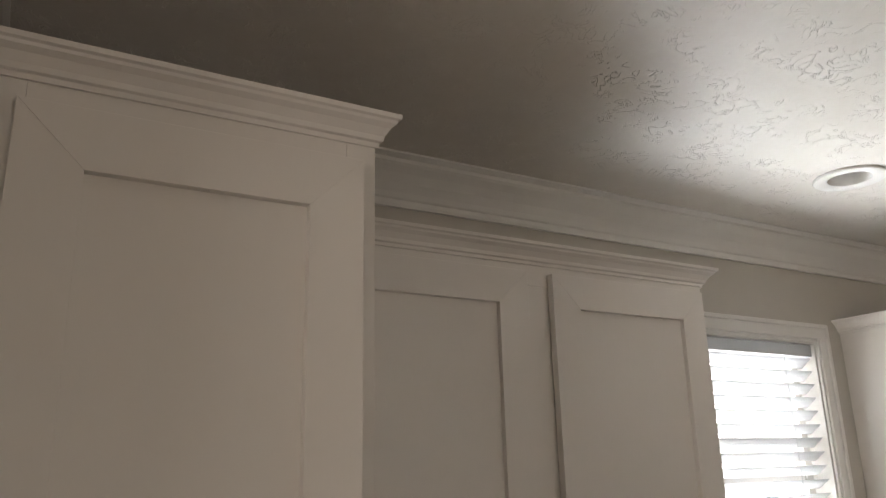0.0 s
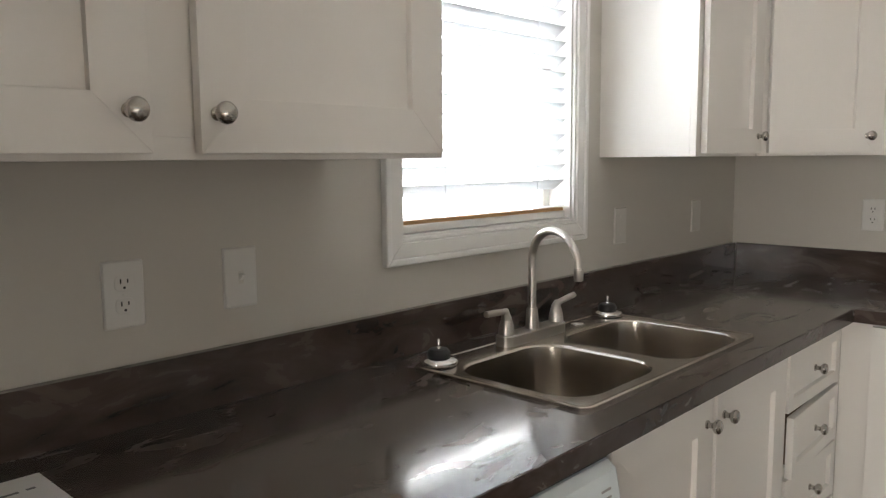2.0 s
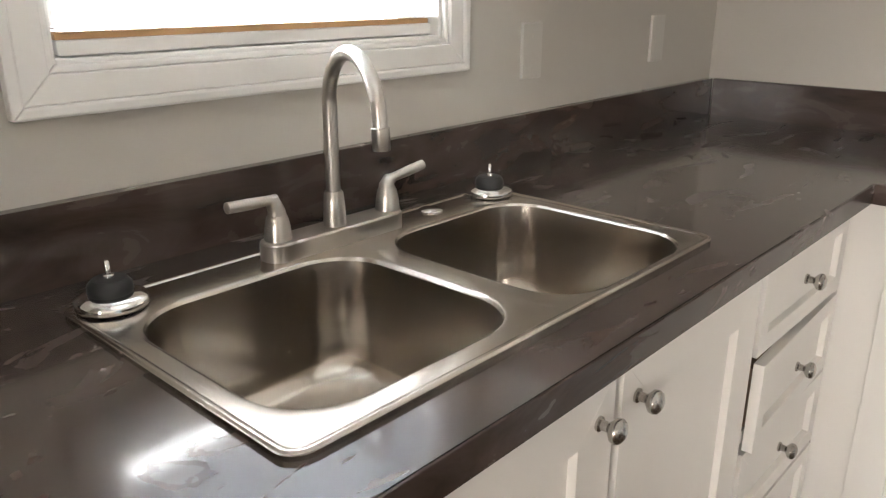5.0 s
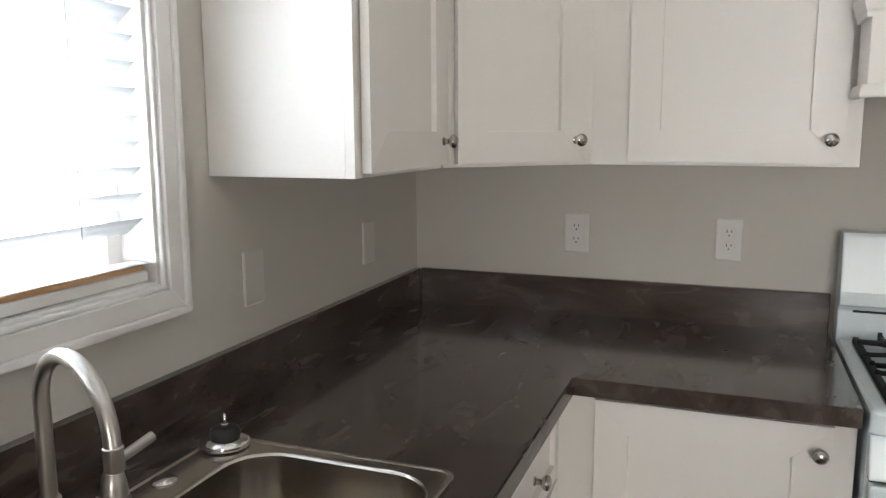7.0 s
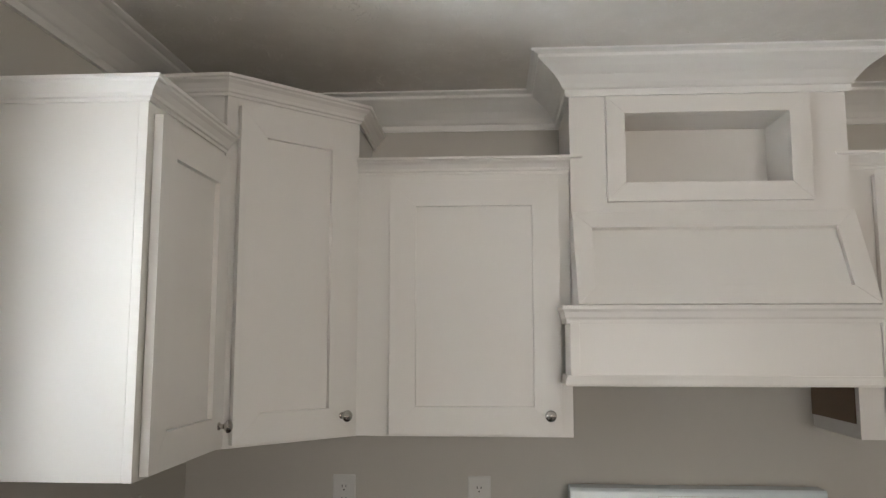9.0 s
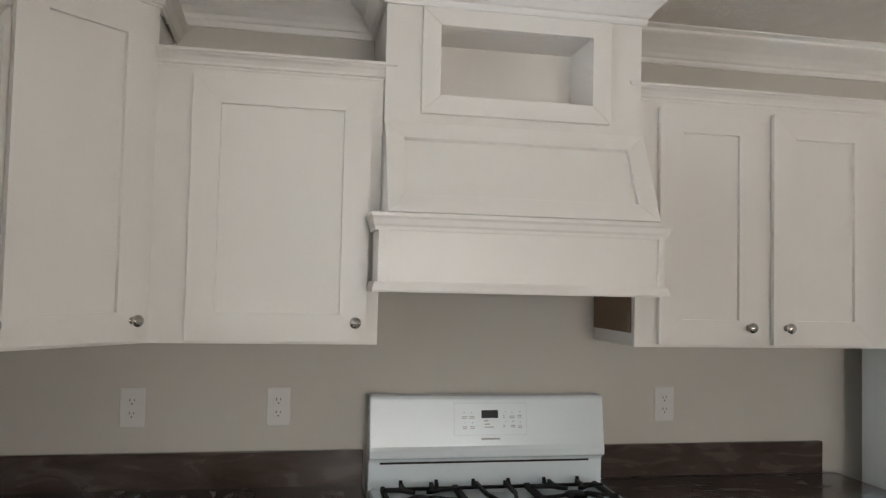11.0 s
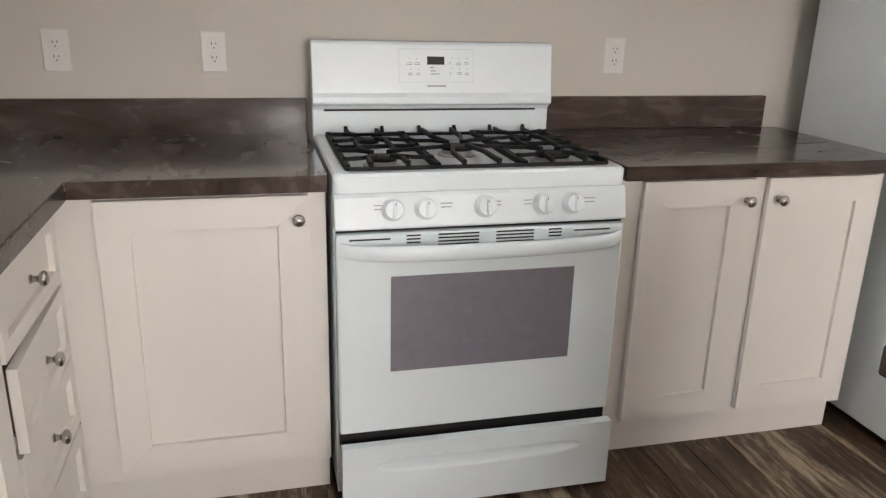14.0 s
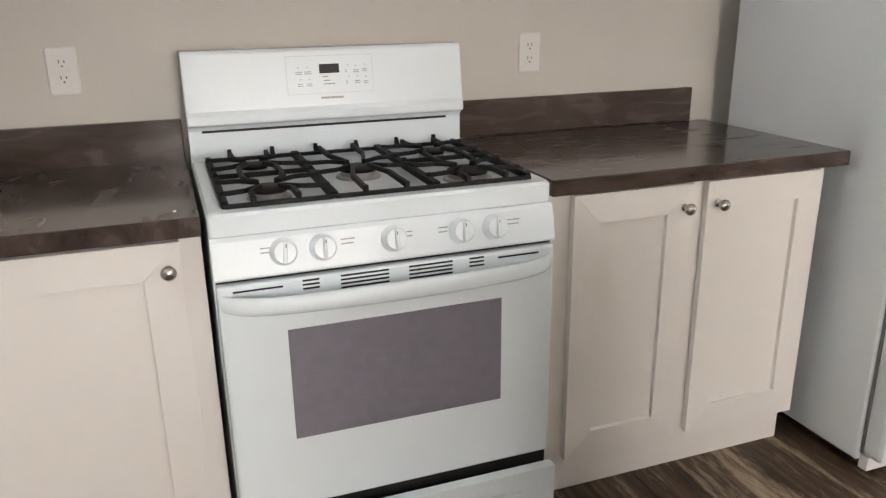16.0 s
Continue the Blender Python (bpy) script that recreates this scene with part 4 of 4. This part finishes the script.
# storage drawer, standing a little proud
def scooped_front(x0, x1, z0, z1, y0, y1, nx=64, nz=40):
    """A panel with a long hand scoop pressed into its face: steep under the top lip, sloping out below."""
    def dent(x, z):
        u = x / 0.284
        if abs(u) >= 1:
            return 0.0
        half = 0.021 * (1 - abs(u) ** 5) ** 0.5
        v = (z - (0.151 - 0.005 * (1 - u * u))) / max(half, 1e-5)
        if abs(v) >= 1:
            return 0.0
        rise = min(1.0, (1 + v) / 1.60) if v < 0.60 else (1 - v) / 0.40
        return 0.026 * rise * rise * (3 - 2 * rise) * (1 - u ** 8)
    bm = bmesh.new()
    zs = [z0, z0 + 0.03, 0.10] + [0.118 + 0.062 * k / (nz - 6) for k in range(nz - 5)] + [z1 - 0.012, z1]
    xs = [x0 + (x1 - x0) * k / nx for k in range(nx + 1)]
    grid = [[bm.verts.new((x, y0 + dent(x, z), z)) for x in xs] for z in zs]
    for a, b in zip(grid, grid[1:]):
        for k in range(nx):
            bm.faces.new((a[k], a[k + 1], b[k + 1], b[k]))
    rim = grid[0] + [r[-1] for r in grid[1:]] + grid[-1][-2::-1] + [r[0] for r in grid[-2:0:-1]]
    back = [bm.verts.new((v.co.x, y1, v.co.z)) for v in rim]
    for k in range(len(rim)):
        n = (k + 1) % len(rim)
        bm.faces.new((rim[k], rim[n], back[n], back[k]))
    bm.faces.new(back)
    return bm


drawer = part("storage_drawer", scooped_front(-HW + 0.004, HW - 0.004, 0.018, 0.2140, -0.042, -0.014), ENAMEL, stove, "white storage drawer slightly pulled out", 0.003, True)
part("drawer_box", box(-HW + 0.012, HW - 0.012, -0.0135, 0.044, 0.030, 0.185), BLACK, drawer, "dark drawer box behind the front")
# black strip as the shade in the slit above the drawer
part("shade_strip", box(-HW + 0.006, HW - 0.006, 0.012, 0.044, 0.1855, 0.2315), BLACK, stove)
# backguard
bm = prism(bmesh.new(), [(0.600, 0.885), (0.600, 0.995), (0.588, 1.006), (0.572, 1.012), (0.572, 1.034), (0.578, 1.046), (0.598, 1.190), (0.606, 1.1965), (0.668, 1.1965), (0.668, 0.885)], "x", -HW, HW)
guard = part("backguard", bm, ENAMEL, stove, "white backguard with clock panel", 0.004)
part("vent_slot", box(-HW + 0.035, HW - 0.045, 0.5985, 0.604, 0.989, 0.9955), BLACK, guard)


def on_guard(x0, x1, z0, z1, proud):
    def gy(z):
        return 0.578 + (z - 1.046) * 0.020 / 0.144
    return rings(bmesh.new(), [[(x0, gy(z0) - proud, z0), (x1, gy(z0) - proud, z0), (x1, gy(z1) - proud, z1), (x0, gy(z1) - proud, z1)],
                               [(x0, gy(z0) + 0.002, z0), (x1, gy(z0) + 0.002, z0), (x1, gy(z1) + 0.002, z1), (x0, gy(z1) + 0.002, z1)]])


part("clock_border", on_guard(-0.1165, 0.1195, 1.0775, 1.1765, 0.0006), plain("pale_border", (0.60, 0.62, 0.63), 0.3), guard)
clock = part("clock_panel", on_guard(-0.1150, 0.1180, 1.079, 1.175, 0.0012), ENAMEL, guard)
part("display", on_guard(-0.028, 0.026, 1.130, 1.154, 0.0018), DISPLAY, clock, "dark clock display")
for x, z, w in ((-0.092, 1.134, 0.018), (-0.068, 1.134, 0.018), (-0.088, 1.103, 0.014), (-0.064, 1.103, 0.014), (0.064, 1.134, 0.016), (0.090, 1.136, 0.013), (0.067, 1.106, 0.015), (0.091, 1.104, 0.013), (0.042, 1.136, 0.005), (0.043, 1.106, 0.005)):
    for dz in (0.0, -0.005, 0.012):
        part("print", on_guard(x + (0.006 if dz > 0 else 0), x + (0.010 if dz > 0 else w), z + dz, z + dz + 0.0022, 0.0018), PALE_MARK, clock)
for x, z, w in ((-0.020, 1.120, 0.014), (-0.018, 1.110, 0.018), (-0.018, 1.101, 0.030), (-0.028, 1.064, 0.060)):
    part("print", on_guard(x, x + w, z, z + 0.0028 if z > 1.07 else z + 0.005, 0.0018), PALE_MARK, clock if z > 1.07 else guard)

# ---- range hood ----
hood = thing("range_hood", (WX, 0.208, 1.525), "white wooden range hood with niche and sloped shaker panel", "range hood", "", -90)
Z = 1.525
CW0, CW1 = -(HY0 - 0.208), -(HY1 - 0.208)   # chimney sides in local x
cf = HX - WX                                   # its face in local y
nx0, nx1, nz0, nz1 = -0.229, 0.223, 2.078 - Z, 2.277 - Z
part("chimney_side", box(CW0, nx0, cf, -0.001, 0.205, CEIL - Z - 0.001), CABINET, hood)
part("chimney_side", box(nx1, CW1, cf, -0.001, 0.205, CEIL - Z - 0.001), CABINET, hood)
part("chimney_front", box(nx0, nx1, cf, -0.001, 0.205, nz0), CABINET, hood)
part("chimney_head", box(nx0, nx1, cf, -0.001, nz1, CEIL - Z - 0.001), CABINET, hood)
part("niche_back", box(nx0, nx1, cf + 0.175, -0.001, nz0, nz1), CABINET, hood)
fr = bmesh.new()
o, i = [(-0.281, 0.500), (0.279, 0.500), (0.279, 0.802), (-0.281, 0.802)], [(nx0, nz0), (nx1, nz0), (nx1, nz1), (nx0, nz1)]
for k in range(4):
    j = (k + 1) % 4
    prism(fr, [o[k], o[j], i[j], i[k]], "y", cf - 0.018, cf - 0.0005)
part("niche_frame", fr, CABINET, hood, "", 0.0012)
# sloped panel
ts, bs = (cf - 0.004, 1.992 - Z), (3.298 - WX, 1.722 - Z)
sl = bmesh.new()
prism(sl, [(cf + 0.02, 1.998 - Z), ts, bs, (cf + 0.02, 1.722 - Z)], "x", CW0 + 0.001, CW1 - 0.001)
body = part("slope", sl, CABINET, hood, "", 0.001)
d = Vector((0, bs[0] - ts[0], bs[1] - ts[1]))
L = d.length
d.normalize()
nrm = Vector((0, -d.z, d.y))
if nrm.y > 0:
    nrm = -nrm


def on_slope(x, s, out):
    p = Vector((x, ts[0], ts[1])) + d * s + nrm * out
    return (p.x, p.y, p.z)


ox0, ox1, ix0, ix1 = CW0 + 0.001, CW1 - 0.001, -0.330, 0.324
so, si = [(ox0, 0.004), (ox1, 0.004), (ox1, L - 0.007), (ox0, L - 0.007)], [(ix0, 0.055), (ix1, 0.055), (ix1, L - 0.060), (ix0, L - 0.060)]
fr = bmesh.new()
for k in range(4):
    j = (k + 1) % 4
    rings(fr, [[on_slope(*q, 0.0165) for q in (so[k], so[j], si[j], si[k])], [on_slope(*q, 0.0006) for q in (so[k], so[j], si[j], si[k])]])
part("slope_frame", fr, CABINET, hood, "", 0.0011)
# apron with moulding, raised border and lip
AX0, AX1, ay = -0.404, 0.394, 3.296 - WX
ap = bmesh.new()
bx(ap, AX0, AX1, ay, ay + 0.018, 0.004, 0.200)
bx(ap, AX0, AX0 + 0.018, ay + 0.018, 3.433 - WX, 0.004, 0.200)
bx(ap, AX1 - 0.018, AX1, ay + 0.018, 3.433 - WX, 0.004, 0.200)
bx(ap, AX0 + 0.018, AX1 - 0.018, ay + 0.018, 3.433 - WX, 0.182, 0.200)
part("apron", ap, CABINET, hood, "", 0.001)
for a, b in ((AX0, -0.380), (0.375, AX1)):
    part("apron_border", box(a, b, ay - 0.010, ay - 0.0005, 0.026, 0.165), CABINET, hood, "", 0.0012)
MOULD = [(0, 0.160), (0.009, 0.160), (0.010, 0.170), (0.013, 0.176), (0.016, 0.190), (0.020, 0.197), (0.020, 0.206), (0, 0.206)]
part("moulding", sweep(bmesh.new(), MOULD, [(AX0, 3.43 - WX), (AX0, ay), (AX1, ay), (AX1, 3.43 - WX)]), CABINET, hood, "", 0.0008)
LIP = [(0, 0.0), (0.013, 0.0), (0.014, 0.006), (0.012, 0.016), (0.010, 0.022), (0.009, 0.027), (0, 0.027)]
part("lip", sweep(bmesh.new(), LIP, [(AX0, 3.43 - WX), (AX0, ay), (AX1, ay), (AX1, 3.43 - WX)]), CABINET, hood, "", 0.0008)
part("liner", box(CW0 + 0.006, CW1 - 0.006, 3.44 - WX, -0.002, 0.150, 0.204), plain("hood_liner_grey", (0.28, 0.27, 0.26), 0.5), hood, "grey hood liner underneath")

# ---- refrigerator ----
fridge = thing("refrigerator", (3.335, -1.505, 0.0), "white refrigerator with pebbled side panel beside the cabinets", "refrigerator", "", -90)
part("body", box(-0.385, 0.385, -0.345, 0.335, 0.035, 1.675), FRIDGE_WHITE, fridge, "", 0.006)
for z0, z1 in ((0.06, 1.12), (1.135, 1.675)):
    dr = part("door", box(-0.383, 0.383, -0.425, -0.356, z0, z1), FRIDGE_WHITE, fridge, "", 0.016)
    part("handle", tube(bmesh.new(), [(0.33, -0.426, z0 + 0.12), (0.33, -0.465, z0 + 0.16), (0.33, -0.465, z1 - 0.16), (0.33, -0.426, z1 - 0.12)], 0.012, 10), PLASTIC, dr, "", 0, True)
part("gasket", box(-0.375, 0.375, -0.3555, -0.3455, 0.06, 1.66), plain("grey_gasket", (0.22, 0.22, 0.22), 0.6), fridge)
part("grille", box(-0.375, 0.375, -0.375, -0.346, 0.012, 0.055), PLASTIC, fridge, "", 0.002)
for sx in (-1, 1):
    for y in (-0.28, 0.26):
        part("foot", lathe(bmesh.new(), [(0, 0.02), (0.036, 0.016)], (sx * 0.34, y, 0), n=12), RUBBER, fridge)

# ---- island ----
island = thing("kitchen_island", (1.66, -0.31, 0.0), "white kitchen island with dark brown laminate top", "island")
part("top", rel(box(1.27, 2.058, -0.62, 0.004, 0.874, 0.916), island), COUNTER, island, "dark brown laminate top", 0.004)
part("body", rel(box(1.30, 2.020, -0.59, -0.040, 0.0, 0.8735), island), CABINET, island, "", 0.002)

# ---- outlets and switches ----
def plate_base(name, at, rz, label, category, group):
    p = thing(name, at, label, category, group, rz)
    loops = [[(x, y, z) for x, z, y in rrect(0, 0, 0.0365 - a, 0.059 - a, 0.004, -d, 3)] for a, d in ((0, 0.0005), (0, 0.003), (0.003, 0.0058))]
    part("plate", rings(bmesh.new(), loops), OUTLET_WHITE, p, "", 0, False)
    return p


def outlet(at, rz):
    p = plate_base("outlet", at, rz, "white duplex power outlet on the greige wall", "outlet", "power outlets")
    for z in (0.0195, -0.0195):
        s = part("socket", rings(bmesh.new(), [[(x, y, zz + z) for x, zz, y in rrect(0, 0, 0.0165 - a, 0.0140 - a, 0.010, -d, 4)] for a, d in ((0, 0.004), (0, 0.0072), (0.001, 0.0078))]), OUTLET_WHITE, p, "", 0, False)
        for x, h in ((-0.0062, 0.0085), (0.0062, 0.0065)):
            part("slot", box(x - 0.0012, x + 0.0012, -0.0081, -0.0070, z + 0.003 - h / 2 + 0.001, z + 0.003 + h / 2 + 0.001), BLACK, s)
        part("ground_hole", lathe(bmesh.new(), [(0, 0.0024), (0.001, 0.0024)], (0, -0.0071, z - 0.0075), (0, -1, 0), 10), BLACK, s)
    part("screw", lathe(bmesh.new(), [(0, 0.003), (0.0008, 0.0028), (0.001, 0.0)], (0, -0.0057, 0), (0, -1, 0), 10), OUTLET_WHITE, p)


def switch(at, rz):
    p = plate_base("light_switch", at, rz, "white toggle light switch on the greige wall", "switch", "light switches")
    part("surround", box(-0.0055, 0.0055, -0.0066, -0.0050, -0.0125, 0.0125), PLATE, p)
    part("toggle", prism(bmesh.new(), [(-0.005, -0.007), (-0.0155, 0.0015), (-0.0155, 0.0065), (-0.005, 0.008)], "x", -0.0042, 0.0042), OUTLET_WHITE, p, "", 0.001)
    for z in (0.030, -0.030):
        part("screw", lathe(bmesh.new(), [(0, 0.003), (0.0008, 0.0028), (0.001, 0.0)], (0, -0.0057, z), (0, -1, 0), 10), OUTLET_WHITE, p)


for y in (1.289, 0.859, -0.432):
    outlet((WX, y, 1.156), -90)
outlet((1.203, WY, 1.147), 0)
outlet((0.832, WY, 1.143), 0)
switch((1.432, WY, 1.150), 0)
for x in (2.855, 3.411):
    p = thing("blank_plate", (x, WY, 1.152), "pale blank cover plate on the greige wall", "wall plate", "blank plates")
    loops = [[(x, y, z) for x, z, y in rrect(0, 0, 0.0365 - a, 0.059 - a, 0.004, -d, 3)] for a, d in ((0, 0.0005), (0, 0.003), (0.003, 0.0058))]
    part("plate", rings(bmesh.new(), loops), PLATE, p)
    for z in (0.030, -0.030):
        part("screw", lathe(bmesh.new(), [(0, 0.003), (0.0008, 0.0028), (0.001, 0.0)], (0, -0.0057, z), (0, -1, 0), 10), PLATE, p)

# ---- ceiling light ----
lamp = thing("recessed_light", (LX, LY, CEIL), "round white recessed ceiling light, switched off", "ceiling light")
part("trim_ring", rings(bmesh.new(), [[(r * math.cos(2 * math.pi * k / 40), r * math.sin(2 * math.pi * k / 40), z) for k in range(40)] for z, r in ((0.0, 0.094), (-0.003, 0.095), (-0.007, 0.093), (-0.009, 0.086), (-0.008, 0.066), (-0.004, 0.057))], False), TRIM, lamp, "", 0, True)
part("can", rings(bmesh.new(), [[(r * math.cos(2 * math.pi * k / 40), r * math.sin(2 * math.pi * k / 40), z) for k in range(40)] for z, r in ((-0.0045, 0.0575), (0.02, 0.056), (0.085, 0.050), (0.10, 0.046))], False), TRIM, lamp, "", 0, True)
part("lens", lathe(bmesh.new(), [(-0.100, 0.0455), (-0.092, 0.040), (-0.088, 0.02), (-0.087, 0.0)], (0, 0, 0), (0, 0, -1), 40), LAMP_GLOW, lamp, "", 0, True)
structure("ceiling_box", box(LX - 0.1, LX + 0.1, LY - 0.1, LY + 0.1, CEIL + 0.1205, CEIL + 0.16), TRIM, "closed box above the ceiling lamp", "ceiling")

# ---- paper on the counter ----
paper = thing("booklet", (0.90, 1.56, 0.9142), "white printed booklet lying on the dark counter", "booklet")
part("cover", box(-0.11, 0.115, -0.14, 0.142, 0.0, 0.0025), PAPER, paper, "", 0.0006)
for x, y, w in ((0.02, 0.085, 0.05), (0.08, 0.086, 0.012), (-0.06, 0.05, 0.12), (-0.06, 0.03, 0.10)):
    part("print", box(x, x + w, y, y + 0.006, 0.0024, 0.0029), MARK, paper)

# ---- floor planks ----
rng = random.Random(5)
anchors = [1.163, 1.016, 0.871, 0.681, 0.545, 0.375, 0.230, 0.085, -0.060, -0.228]
edges = anchors[:]
while edges[-1] > YS + 0.2:
    edges.append(edges[-1] - rng.choice((0.145, 0.19, 0.145, 0.17)))
edges[-1] = YS
edges = [WY - 0.001, 1.50, 1.33] + edges
for r, (y1, y0) in enumerate(zip(edges, edges[1:])):
    x = WX - (0.705 if abs(y1 - 0.871) < 0.001 else rng.uniform(0.25, 1.3))
    cuts = [WX]
    while x > XW:
        cuts.append(x)
        x -= rng.choice((0.9, 1.2, 1.2, 1.5))
    cuts.append(XW)
    for x1, x0 in zip(cuts, cuts[1:]):
        bm = bmesh.new()
        g = 0.0014
        rings(bm, [[(x0 + a, y0 + a, z), (x1 - a, y0 + a, z), (x1 - a, y1 - a, z), (x0 + a, y1 - a, z)] for a, z in ((g, -0.005), (g, -0.0012), (g + 0.0012, 0.0))])
        me = bpy.data.meshes.new("plank")
        bmesh.ops.recalc_face_normals(bm, faces=bm.faces)
        bm.to_mesh(me)
        bm.free()
        me.materials.append(FLOORING)
        p = new("plank", me)
        p.parent = floor
